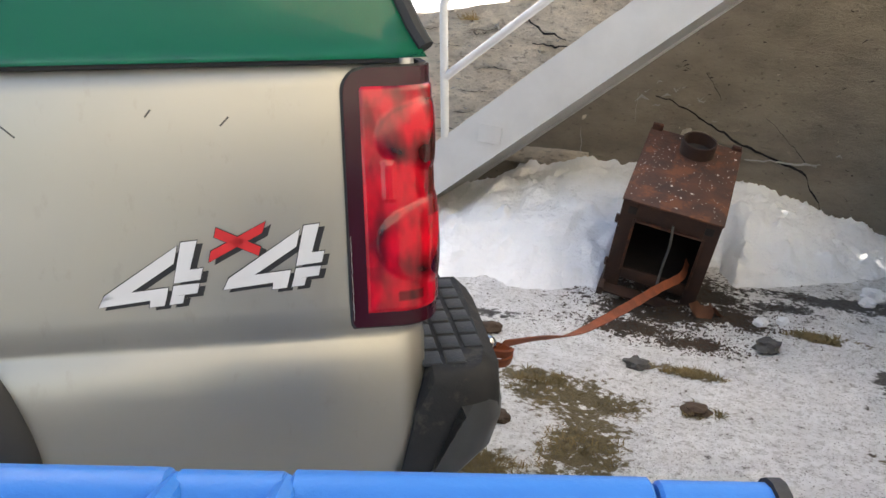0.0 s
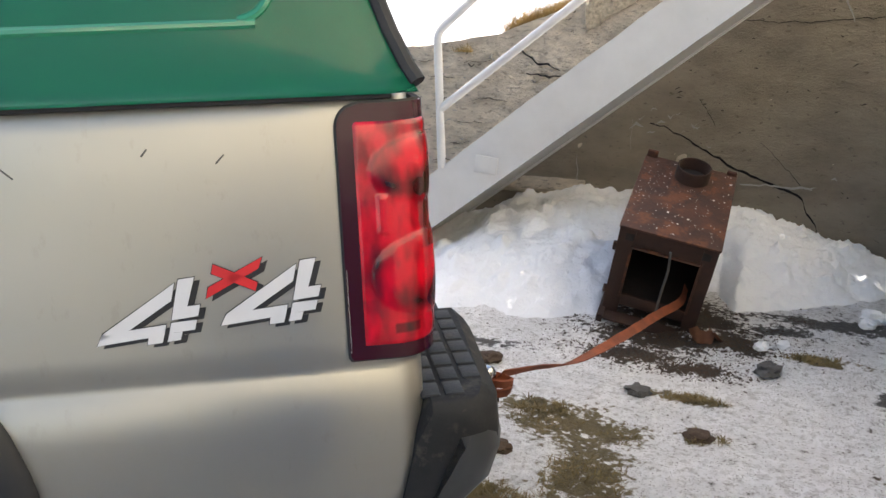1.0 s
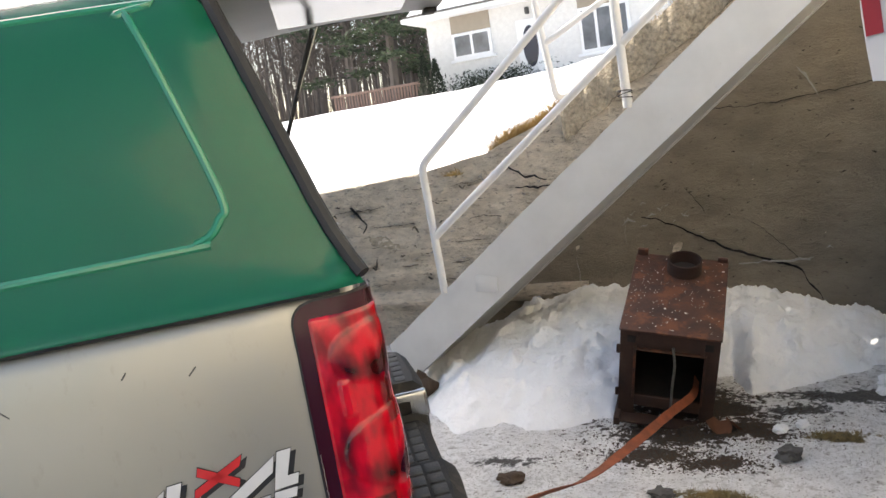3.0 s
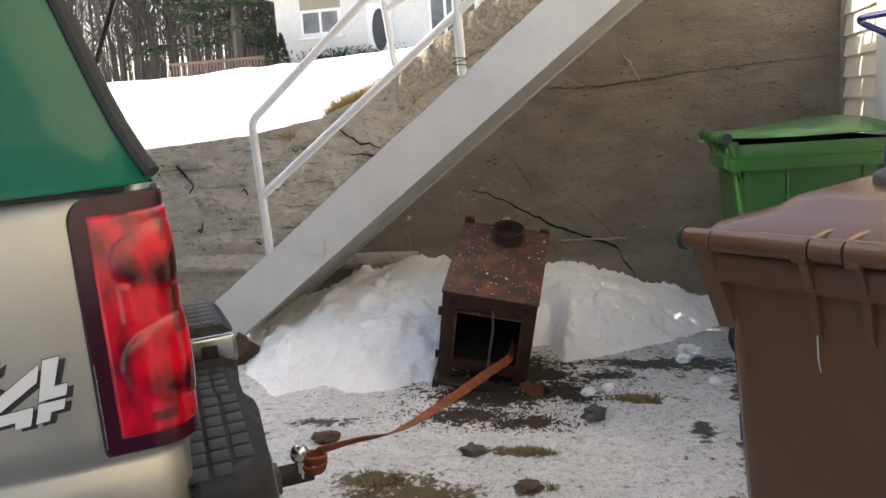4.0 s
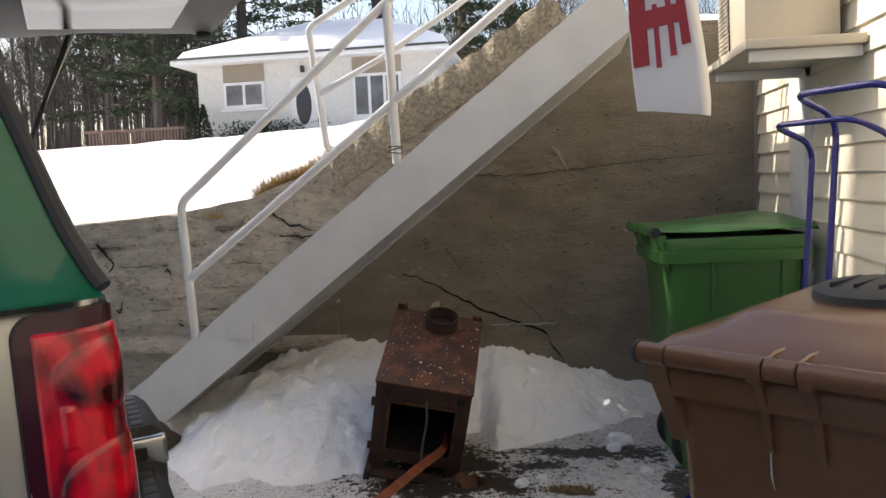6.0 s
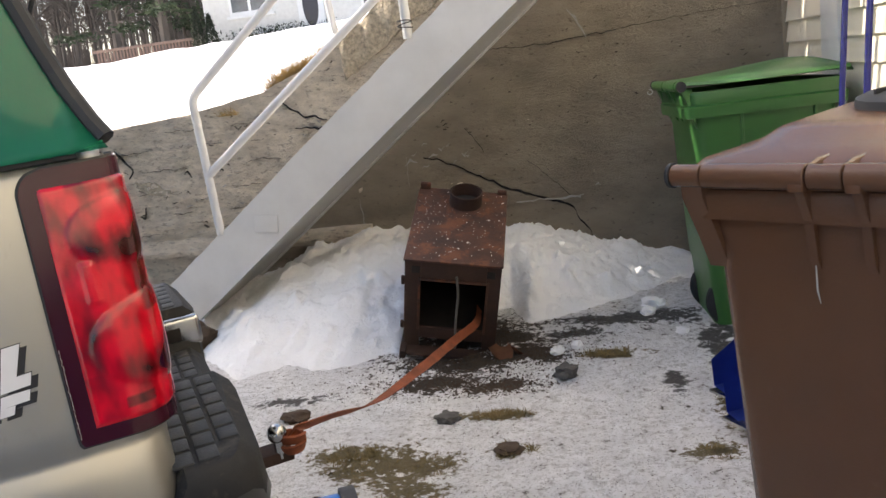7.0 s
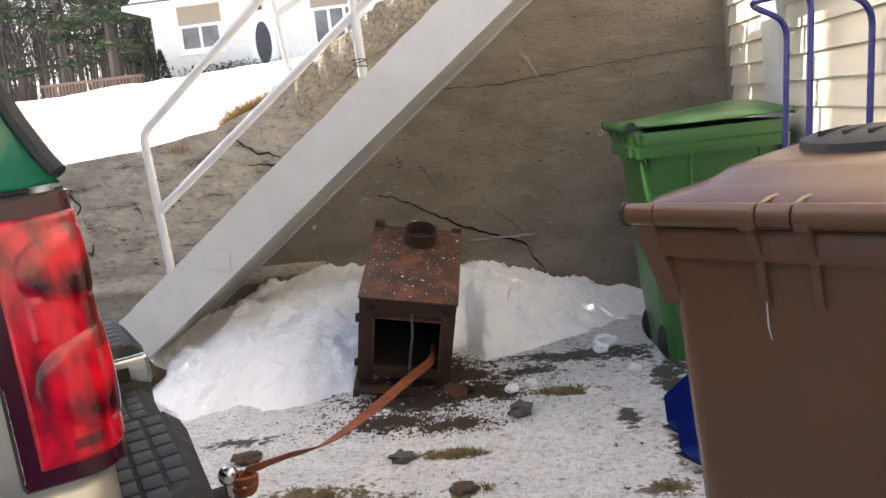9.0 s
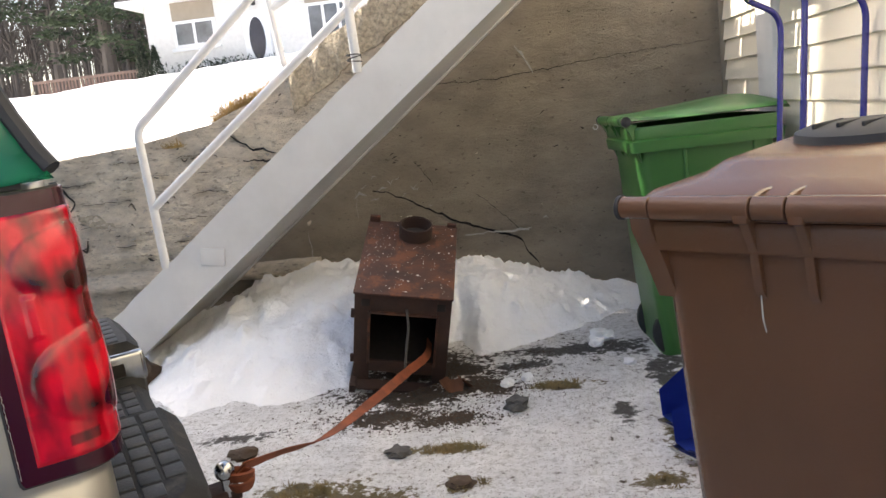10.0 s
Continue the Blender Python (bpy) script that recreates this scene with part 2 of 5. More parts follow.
def loft(rings, closed=True, caps=True):
    """Skin between rings of equal length."""
    bm = bmesh.new()
    vs = [[bm.verts.new(p) for p in r] for r in rings]
    k = len(rings[0])
    for a, b in zip(vs, vs[1:]):
        for i in range(k if closed else k - 1):
            j = (i + 1) % k
            bm.faces.new((a[i], a[j], b[j], b[i]))
    if caps and closed:
        bm.faces.new(vs[0][::-1])
        bm.faces.new(vs[-1])
    return bm


def tube(points, r, sides=10, caps=True):
    """A tube along a path, of one radius or one per point."""
    pts = [Vector(p) for p in points]
    rr = r if isinstance(r, (list, tuple)) else [r] * len(pts)
    rings, side = [], None
    for i, p in enumerate(pts):
        d = (pts[min(i + 1, len(pts) - 1)] - pts[max(i - 1, 0)]).normalized()
        if side is None:
            side = d.orthogonal().normalized()
        side = (side - d * side.dot(d)).normalized()
        up = d.cross(side)
        rings.append([p + (side * math.cos(a) + up * math.sin(a)) * rr[i] for a in [2 * math.pi * k / sides for k in range(sides)]])
    return loft(rings, True, caps)


def rounded(points, radius, steps=5):
    """A polyline with its inner corners rounded."""
    pts = [Vector(p) for p in points]
    out = [pts[0]]
    for a, b, c in zip(pts, pts[1:], pts[2:]):
        r = min(radius, (a - b).length * 0.45, (c - b).length * 0.45)
        p, q = b + (a - b).normalized() * r, b + (c - b).normalized() * r
        for k in range(steps + 1):
            t = k / steps
            out.append(p * (1 - t) ** 2 + b * 2 * t * (1 - t) + q * t ** 2)
    return out + [pts[-1]]


def rrect(w, d, r, cx=0.0, cy=0.0, z=0.0, n=4):
    """A rounded rectangle as a ring at height z."""
    out = []
    for sx, sy, a0 in ((1, 1, 0), (-1, 1, 90), (-1, -1, 180), (1, -1, 270)):
        for k in range(n + 1):
            a = radians(a0 + 90 * k / n)
            out.append(Vector((cx + sx * (w / 2 - r) + r * math.cos(a), cy + sy * (d / 2 - r) + r * math.sin(a), z)))
    return out


def prism(poly, lift, depth, put):
    """A flat piece from a 2-d outline; put maps (a, b, out) into space."""
    bm = bmesh.new()
    lo = [bm.verts.new(put(a, b, lift)) for a, b in poly]
    hi = [bm.verts.new(put(a, b, lift + depth)) for a, b in poly]
    bm.faces.new(hi)
    bm.faces.new(lo[::-1])
    for i in range(len(poly)):
        j = (i + 1) % len(poly)
        bm.faces.new((lo[i], lo[j], hi[j], hi[i]))
    return bm


def lerp(x, table):
    """Piecewise linear through a short table of pairs."""
    if x <= table[0][0]:
        return table[0][1]
    for (a, p), (b, q) in zip(table, table[1:]):
        if x <= b:
            return p + (q - p) * (x - a) / (b - a)
    return table[-1][1]


def fbm(x, y, z=0.0, octaves=4):
    return noise.fractal(Vector((x, y, z)), 0.9, 2.0, octaves)


# ---- ground ----
WALL_Y = 5.70
SIDE_X = 2.39


def bank(x, y):
    """Height of the shovelled snow that lies against the wall."""
    foot = lerp(x, [(-1.6, 4.9), (-1.15, 4.3), (-0.75, 3.95), (-0.2, 4.0), (0.05, 4.15), (0.16, 4.62), (0.6, 4.75), (0.72, 4.5), (1.0, 4.62), (1.4, 4.95), (1.75, 5.25), (2.0, 5.7)])
    crest = lerp(x, [(-1.6, 0.08), (-1.1, 0.19), (-0.8, 0.31), (-0.3, 0.40), (0.0, 0.42), (0.3, 0.36), (0.6, 0.33), (1.0, 0.27), (1.4, 0.14), (1.7, 0.05), (2.0, 0.0)])
    foot += 0.10 * fbm(x * 2.6, y * 1.2, 7.0) + 0.04 * fbm(x * 8, y * 8, 3.0)
    d = (y - foot) / max(0.05, WALL_Y - foot)
    if d <= 0:
        return 0.0
    s = math.sin(min(1.0, d * 1.5) * math.pi / 2)
    lump = 0.05 * fbm(x * 3.5, y * 3.5, 1.0) + 0.05 * abs(fbm(x * 7, y * 7, 2.0)) - 0.015 + 0.018 * fbm(x * 22, y * 22, 5.0)
    return max(0.0, crest * s + lump * min(1.0, d * 5) * min(1.0, crest * 6))


def ground_z(x, y):
    return 0.005 + lerp(y, [(3.3, 0.0), (4.4, 0.055), (5.7, 0.07)]) + 0.012 * fbm(x * 2.2, y * 2.2)


GRASS = [(0.25, 2.95, 0.36, 0.24), (0.38, 2.55, 0.20, 0.42), (0.12, 2.28, 0.22, 0.14), (0.72, 3.02, 0.13, 0.08), (1.47, 2.95, 0.14, 0.10), (1.15, 3.95, 0.24, 0.07),
         (1.62, 3.30, 0.14, 0.30), (0.05, 3.05, 0.2, 0.09), (0.95, 2.42, 0.15, 0.1), (0.62, 3.35, 0.25, 0.06)]
DIRT = [(0.40, 4.0, 0.42, 0.20), (0.72, 4.02, 0.28, 0.14), (0.30, 3.72, 0.26, 0.12), (0.62, 3.66, 0.18, 0.08), (0.45, 4.3, 0.5, 0.3)]
WET = [(1.30, 4.45, 0.55, 0.16), (1.66, 4.05, 0.14, 0.4), (-0.35, 3.62, 0.30, 0.07), (-0.75, 3.45, 0.22, 0.06), (1.4, 3.6, 0.07, 0.25), (1.75, 3.5, 0.1, 0.4), (0.95, 4.28, 0.26, 0.09)]


def cover(x, y, blobs):
    best = 0.0
    for cx, cy, rx, ry in blobs:
        q = ((x - cx) / (rx * 0.85)) ** 2 + ((y - cy) / (ry * 0.85)) ** 2
        best = max(best, math.exp(-q * 0.9))
    return best


def ground_material():
    m = bpy.data.materials.new("icy_yard")
    m.use_nodes = True
    n, l = m.node_tree.nodes, m.node_tree.links
    b = n["Principled BSDF"]
    tc = n.new("ShaderNodeTexCoord")

    def nz(s, d=8.0):
        t = n.new("ShaderNodeTexNoise")
        t.inputs["Scale"].default_value, t.inputs["Detail"].default_value, t.inputs["Roughness"].default_value = s, d, 0.68
        l.new(tc.outputs["Object"], t.inputs["Vector"])
        return t.outputs["Fac"]

    def math_node(op, a, c):
        k = n.new("ShaderNodeMath")
        k.operation = op
        for s, v in zip(k.inputs, (a, c)):
            if isinstance(v, (int, float)):
                s.default_value = v
            else:
                l.new(v, s)
        return k.outputs[0]

    def step(v, a, c):
        r = n.new("ShaderNodeMapRange")
        r.inputs[1].default_value, r.inputs[2].default_value = a, c
        l.new(v, r.inputs[0])
        return r.outputs[0]

    def mix(f, a, c):
        x = n.new("ShaderNodeMix")
        x.data_type = "RGBA"
        l.new(f, x.inputs[0])
        for s, v in ((x.inputs[6], a), (x.inputs[7], c)):
            if isinstance(v, tuple):
                s.default_value = (*v, 1)
            else:
                l.new(v, s)
        return x.outputs[2]

    def attr(name):
        a = n.new("ShaderNodeAttribute")
        a.attribute_name = name
        return a.outputs["Fac"]

    fine, mid, speck = nz(30), nz(7), nz(85, 6.0)
    snow = mix(step(mid, 0.35, 0.7), (0.88, 0.88, 0.885), (0.68, 0.675, 0.67))
    snow = mix(step(speck, 0.56, 0.66), snow, (0.32, 0.30, 0.275))
    snow = mix(step(fine, 0.50, 0.68), snow, (0.47, 0.46, 0.44))
    snow = mix(step(nz(16), 0.60, 0.70), snow, (0.27, 0.255, 0.23))
    asphalt = mix(step(speck, 0.4, 0.7), (0.055, 0.053, 0.050), (0.14, 0.135, 0.13))
    earth = mix(step(fine, 0.35, 0.7), (0.022, 0.016, 0.012), (0.055, 0.042, 0.03))
    turf = mix(step(fine, 0.3, 0.7), (0.095, 0.074, 0.034), (0.175, 0.135, 0.065))
    wob = math_node("ADD", math_node("MULTIPLY", math_node("SUBTRACT", fine, 0.5), 2.2), math_node("MULTIPLY", math_node("SUBTRACT", mid, 0.5), 2.0))
    col = snow
    for name, c in (("wet", asphalt), ("grass", turf), ("dirt", earth)):
        col = mix(step(math_node("ADD", attr(name), wob), *((0.40, 0.60) if name == "dirt" else (0.50, 0.72))), col, c)
    l.new(col, b.inputs["Base Color"])
    b.inputs["Roughness"].default_value = 0.72
    b.inputs["Specular IOR Level"].default_value = 0.35
    bp = n.new("ShaderNodeBump")
    bp.inputs["Distance"].default_value = 0.035
    l.new(math_node("ADD", fine, math_node("MULTIPLY", speck, 0.4)), bp.inputs["Height"])
    l.new(bp.outputs[0], b.inputs["Normal"])
    return m


def sheet(name, xs, ys, height, material, label, attrs=None, kind="structure"):
    nx, ny = len(xs), len(ys)
    verts = [(x, y, height(x, y)) for y in ys for x in xs]
    faces = [(j * nx + i, j * nx + i + 1, (j + 1) * nx + i + 1, (j + 1) * nx + i) for j in range(ny - 1) for i in range(nx - 1)]
    ob = raw(name, verts, faces, material, None, label, True, 80)
    for key, blobs in (attrs or {}).items():
        a = ob.data.attributes.new(key, "FLOAT", "POINT")
        bare = 0.62 if key == "wet" else 0.0     # unseen near the street; half asphalt is added to dim bounce on the truck
        a.data.foreach_set("value", [cover(x, y, blobs) if -2 < x < 3 and 1 < y < 6 else bare if -12 < x < 2.4 and -12 < y < 1 else 0.0 for x, y, _ in verts])
    return tagged(ob, label, "", "", kind)


def steps_of(*spans):
    out = []
    for a, b, n in spans:
        out += [a + (b - a) * k / n for k in range(n)]
    return out + [spans[-1][1]]


gx = steps_of((-300, -30, 6), (-30, -2, 14), (-2, 2.5, 150), (2.5, 30, 14), (30, 300, 6))
gy = steps_of((-300, -30, 6), (-30, 1.5, 16), (1.5, 5.75, 142))
tagged(sheet("ground", gx, gy, lambda x, y: ground_z(x, y), ground_material(), "driveway of thin dirty ice over asphalt and grass", {"grass": GRASS, "dirt": DIRT, "wet": WET}), category="ground")

# snow bank shovelled against the wall, in two heaps with a gap behind the stove
for lo, hi in ((-1.55, 0.42), (0.42, 2.0)):
    xs, ys = steps_of((lo, hi, 100)), steps_of((3.6, WALL_Y - 0.004, 105))
    keep = [(i, j) for j in range(len(ys)) for i in range(len(xs))]
    hs = [[bank(x, y) for x in xs] for y in ys]
    verts, faces, idx = [], [], {}
    for j in range(len(ys) - 1):
        for i in range(len(xs) - 1):
            quad = ((i, j), (i + 1, j), (i + 1, j + 1), (i, j + 1))
            if max(hs[b][a] for a, b in quad) < 0.006:
                continue
            for a, b in quad:
                if (a, b) not in idx:
                    idx[(a, b)] = len(verts)
                    verts.append((xs[a], ys[b], ground_z(xs[a], ys[b]) - 0.012 + hs[b][a]))
            faces.append(tuple(idx[q] for q in quad))
    heap = raw("snow_bank", verts, faces, M["snow"], None, "", True, 80)
    tagged(heap, "heap of shovelled white snow piled against the concrete wall", "snow bank", "snow banks by the wall", "stuff")

# ---- walls ----
TOP = [(-14, 1.0), (-6, 1.16), (-2.26, 1.35), (-1.6, 1.40), (-1.06, 1.49), (-0.64, 1.64), (-0.27, 1.87), (0.0, 2.05), (0.55, 2.37), (1.08, 2.72), (1.25, 2.55), (2.39, 2.5)]


def wall_top(x):
    return lerp(x, TOP) + 0.012 * fbm(x * 5, 2.0)


def concrete_wall(name, x0, x1, n, material, label, rough, top, depth=0.3, z0=-0.3, proud=0.0, rows=44, pitted=0.0):
    """An upright wall with an uneven face, a thickness and a top that follows the slope."""
    xs = [x0 + (x1 - x0) * k / n for k in range(n + 1)]
    verts, faces = [], []
    for x in xs:
        t = top(x)
        for r in range(rows + 1):
            z = z0 + (t - z0) * r / rows
            b = rough * (fbm(x * 1.6, z * 5, 3.0) + 0.6 * fbm(x * 7, z * 9, 5.0))
            if pitted:
                q = fbm(x * 9, z * 16, 8.0, 5)
                b += pitted * (0.5 * fbm(x * 22, z * 34, 1.0) + 1.2 * max(0.0, q - 0.25) + 0.5 * max(0.0, math.sin(z * 47 + 2.0 * fbm(x * 2, z * 2, 6.0)) - 0.86) * 6 * max(0.0, fbm(x * 3, z, 4.0) + 0.3))
            verts.append((x, WALL_Y + b - proud, z))
        verts.append((x, WALL_Y + depth, t + 0.01))
        verts.append((x, WALL_Y + depth, z0))
    k = rows + 3
    for i in range(n):
        for r in range(k):
            s = (r + 1) % k
            faces.append((i * k + r, (i + 1) * k + r, (i + 1) * k + s, i * k + s))
    faces += [tuple(range(k)), tuple(n * k + r for r in range(k))[::-1]]
    w = raw(name, verts, faces, material, None, label, True, 40)
    return tagged(w, label, "wall", "", "structure")


retaining = concrete_wall("wall_retaining", -7.9, SIDE_X, 440, M["concrete"], "weathered rough concrete retaining wall with cracks", 0.026, wall_top, rows=84, pitted=0.016)
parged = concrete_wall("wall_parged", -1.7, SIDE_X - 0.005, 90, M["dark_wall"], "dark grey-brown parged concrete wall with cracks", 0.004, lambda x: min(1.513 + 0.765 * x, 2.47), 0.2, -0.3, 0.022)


def wall_strip(name, pts, widths, material, label, lift=0.028):
    """A crack or scar that follows a ragged line on the wall."""
    verts, faces = [], []
    fine = []
    for (a, b), (c, d) in zip(pts, pts[1:]):
        k = max(2, int(math.hypot(c - a, d - b) / 0.03))
        fine += [(a + (c - a) * i / k, b + (d - b) * i / k) for i in range(k)]
    fine.append(pts[-1])
    for i, (x, z) in enumerate(fine):
        f_ = i / (len(fine) - 1)
        w = lerp(f_, widths) * (0.6 + 0.8 * random.random())
        x += 0.012 * fbm(x * 20, z * 20, 4.0)
        z += 0.016 * fbm(x * 20, z * 20, 9.0)
        verts += [(x, WALL_Y - lift, z - w / 2), (x, WALL_Y - lift, z + w / 2), (x, WALL_Y + 0.02, z + w / 2), (x, WALL_Y + 0.02, z - w / 2)]
    for i in range(len(fine) - 1):
        for r in range(4):
            s = (r + 1) % 4
            faces.append((4 * i + r, 4 * i + 4 + r, 4 * i + 4 + s, 4 * i + s))
    return raw(name, verts, faces, material, parged, label)


wall_strip("crack", [(0.02, 0.93), (0.2, 0.86), (0.42, 0.74), (0.62, 0.63), (0.83, 0.56), (1.0, 0.49), (1.05, 0.38), (1.11, 0.28)], [(0, 0.006), (0.5, 0.014), (1, 0.014)], M["crack"], "black jagged crack")
wall_strip("crack", [(0.33, 1.08), (0.42, 0.95), (0.44, 0.88)], [(0, 0.003), (1, 0.006)], M["crack"], "thin crack")
wall_strip("crack", [(0.72, 0.83), (0.9, 0.66), (1.0, 0.55)], [(0, 0.002), (1, 0.004)], M["crack"], "thin crack")
wall_strip("pour_joint", [(0.5, 1.575), (0.9, 1.575), (1.3, 1.60), (1.9, 1.645), (2.3, 1.66)], [(0, 0.004), (0.5, 0.003), (1, 0.001)], M["crack"], "dark horizontal pour joint")
wall_strip("pour_joint", [(-0.02, 0.60), (0.0, 0.60), (0.05, 0.60)], [(0, 0.004), (1, 0.004)], M["crack"], "dark pour joint")
wall_strip("scar", [(1.064, 1.768), (1.12, 1.69), (1.178, 1.579)], [(0, 0.012), (0.5, 0.03), (1, 0.02)], M["scar"], "pale chipped scar", 0.029)
wall_strip("scar", [(0.62, 0.555), (0.8, 0.56), (1.05, 0.552)], [(0, 0.008), (1, 0.012)], M["scar"], "pale chipped line", 0.029)
for x, z, s in ((-0.12, 0.88, 0.09), (-0.06, 0.95, 0.035), (0.18, 0.98, 0.03), (0.22, 0.87, 0.03), (0.4, 0.78, 0.025), (0.9, 1.32, 0.015), (1.3, 1.05, 0.012), (0.75, 1.2, 0.012), (1.15, 0.62, 0.04), (1.02, 0.56, 0.05), (0.05, 0.92, 0.07), (0.12, 0.97, 0.05), (0.28, 0.93, 0.05), (0.3, 0.9, 0.04), (-0.0, 0.86, 0.05), (0.02, 1.0, 0.04)):
    wall_strip("chip", [(x, z), (x + s * 0.5, z + 0.35 * s * math.sin(x * 40)), (x + s, z + 0.01)], [(0, 0.003), (0.4, 0.26 * s), (0.6, 0.18 * s), (1, 0.002)], M["scar"], "chipped pale parging", 0.029)
for k in range(150):
    x, z = random.uniform(0.0, 2.3), random.uniform(0.45, 1.95)
    if z < 1.40 + 0.6 * x:
        s = random.uniform(0.006, 0.022) * (1.6 if 1.0 < z < 1.5 else 1.0)
        wall_strip("pit", [(x, z), (x + s, z + random.gauss(0, 0.3) * s)], [(0, 0.002), (0.5, 0.35 * s), (1, 0.001)], M["pit"], "", 0.0265)
wall_strip("drip", [(-0.1, 0.93), (-0.105, 0.8), (-0.10, 0.74)], [(0, 0.004), (1, 0.006)], M["scar"], "pale drip stain", 0.03)
wall_strip("drip", [(-0.47, 0.68), (-0.46, 0.5), (-0.44, 0.41)], [(0, 0.02), (1, 0.02)], M["scar"], "pale drip stain", 0.03)
for pts in ([(-2.25, 1.2), (-2.12, 1.05), (-2.2, 0.93), (-2.05, 0.88)], [(-0.95, 1.42), (-0.8, 1.3), (-0.62, 1.25)], [(-0.85, 1.22), (-0.72, 1.2), (-0.6, 1.21)]):
    wall_strip("crack", pts, [(0, 0.004), (0.6, 0.014), (1, 0.006)], M["crack"], "dark crack", 0.018).parent = retaining
for z in (0.56, 0.70, 0.86, 1.02, 1.17, 1.29):
    x = -3.2 + random.random()
    while x < -0.75:
        e = min(-0.7, x + random.uniform(0.08, 0.4))
        if z < lerp(x, TOP) - 0.08:
            wall_strip("board_mark", [(x, z), ((x + e) / 2, z + random.gauss(0.004, 0.008)), (e, z + random.gauss(0.008, 0.008))], [(0, 0.0005), (0.4, 0.0032), (0.7, 0.0018), (1, 0.0005)], M["pit"], "", 0.012).parent = retaining
        x = e + random.uniform(0.05, 0.5)
for k in range(90):
    x = random.uniform(-3.0, -0.5)
    z = random.uniform(0.5, lerp(x, TOP) - 0.06)
    d = random.uniform(0.012, 0.05)
    wall_strip("pit", [(x, z), (x + d * 0.5, z + random.gauss(0, 0.25) * d), (x + d, z + random.gauss(0, 0.3) * d)], [(0, 0.001), (0.5, 0.16 * d), (1, 0.001)], M["pit"] if k % 3 else M["scar"], "", 0.016).parent = retaining
wall_strip("spall", [(-2.12, 0.93), (-2.0, 0.9), (-1.85, 0.86)], [(0, 0.05), (0.5, 0.09), (1, 0.03)], M["aggregate"], "spalled hole", 0.019).parent = retaining

rings = []
for k in range(90):
    x = -0.45 + 1.6 * k / 89
    t_ = lerp(x, TOP)
    o = lambda q: 0.035 * fbm(x * 9, q, 3.0)
    rings.append([Vector((x, WALL_Y - 0.035 + o(1), t_ - 0.26 + o(2))), Vector((x, WALL_Y - 0.06 + o(3), t_ - 0.12 + o(4))), Vector((x, WALL_Y - 0.02 + o(5), t_ + 0.02 + o(6))), Vector((x, WALL_Y + 0.28, t_ + 0.06 + o(7))), Vector((x, WALL_Y + 0.28, t_ - 0.26))])
tagged(part("coping", loft(rings), M["aggregate"], None, "", True, 60), "crumbling exposed-aggregate wall coping", "coping", "", "structure")

# ragged footing under the retaining wall
rings = []
for k in range(60):
    x = -3.0 + 2.6 * k / 59
    o = 0.03 * fbm(x * 4, 1.0)
    rings.append([Vector((x, WALL_Y - 0.10 + o, 0.40 + o)), Vector((x, WALL_Y - 0.13 + o, 0.44 + o)), Vector((x, WALL_Y - 0.1 + o, 0.49 + o)), Vector((x, WALL_Y + 0.05, 0.52)), Vector((x, WALL_Y + 0.05, 0.38))])
tagged(part("footing", loft(rings), M["concrete"]), "rough protruding concrete footing lip", "footing", "", "structure")

# small bracket on the wall
hook = thing("wall_bracket", "small rusty steel bracket bolted to the parged wall", "bracket")
part("plate", box((1.515, WALL_Y - 0.012, 1.16), (1.575, WALL_Y + 0.01, 1.215), 0.003), M["dark_metal"], hook)
part("eye", tube([(1.545 + 0.016 * math.cos(a), WALL_Y - 0.02, 1.187 + 0.016 * math.sin(a)) for a in [k * math.pi / 6 for k in range(13)]], 0.005, 6), M["white_steel"], hook)

# siding wall of the house, with laps, corner post and end channel
house_side = part("wall_siding", box((SIDE_X + 0.02, -8.0, -0.3), (SIDE_X + 0.25, WALL_Y + 0.3, 5.2)), M["siding"], None, "cream vinyl-sided house wall")
tagged(house_side, "cream vinyl-sided house wall beside the driveway", "wall", "", "structure")
LAP = 0.1235
lap_rings = [Vector((SIDE_X + 0.018, 0, 0)), Vector((SIDE_X - 0.006, 0, 0)), Vector((SIDE_X - 0.004, 0, 0.012)), Vector((SIDE_X + 0.012, 0, LAP)), Vector((SIDE_X + 0.018, 0, LAP))]
lap_mesh = None
for k in range(40):
    z = 0.16 + LAP * k
    if lap_mesh is None:
        ob = part("siding_plank", loft([[p + Vector((0, y, 0)) for p in lap_rings] for y in (-8.0, WALL_Y - 0.03)]), M["siding"], house_side)
        lap_mesh = ob.data
    else:
        ob = new("siding_plank", lap_mesh)
        ob.parent = house_side
    ob.location.z = z
trim = part("trim", box((SIDE_X - 0.022, WALL_Y - 0.04, 0.1), (SIDE_X + 0.02, WALL_Y - 0.008, 5.0), 0.004), M["house_beige"])
tagged(trim, "narrow brown corner channel where siding meets concrete", "trim", "", "structure")
trim = part("trim", box((SIDE_X - 0.035, 4.50, 0.05), (SIDE_X + 0.018, 4.79, 2.3), 0.006), M["white_trim"])
tagged(trim, "white vertical aluminium trim board on the siding", "trim", "", "structure")

# upper yard
def yard(x, y):
    run = y - 5.95
    wt = lerp(x, TOP) - 0.04
    rise = lerp(run, [(0.0, 0.0), (0.5, 0.16), (5.5, 1.05), (19, 1.75), (60, 3.0), (300, 3.0)])
    h = wt * lerp(run, [(0, 1.0), (19, 1.0), (40, 0.6), (300, 0.6)]) + rise
    if x < -2.5:
        h += 0.3 * min(1.0, (-2.5 - x) / 6) * min(1.0, run / 19)
    return h + 0.05 * fbm(x * 0.8, y * 0.8) * min(1.0, run) + 0.02 * fbm(x * 3, y * 3) * min(1.0, run * 2)


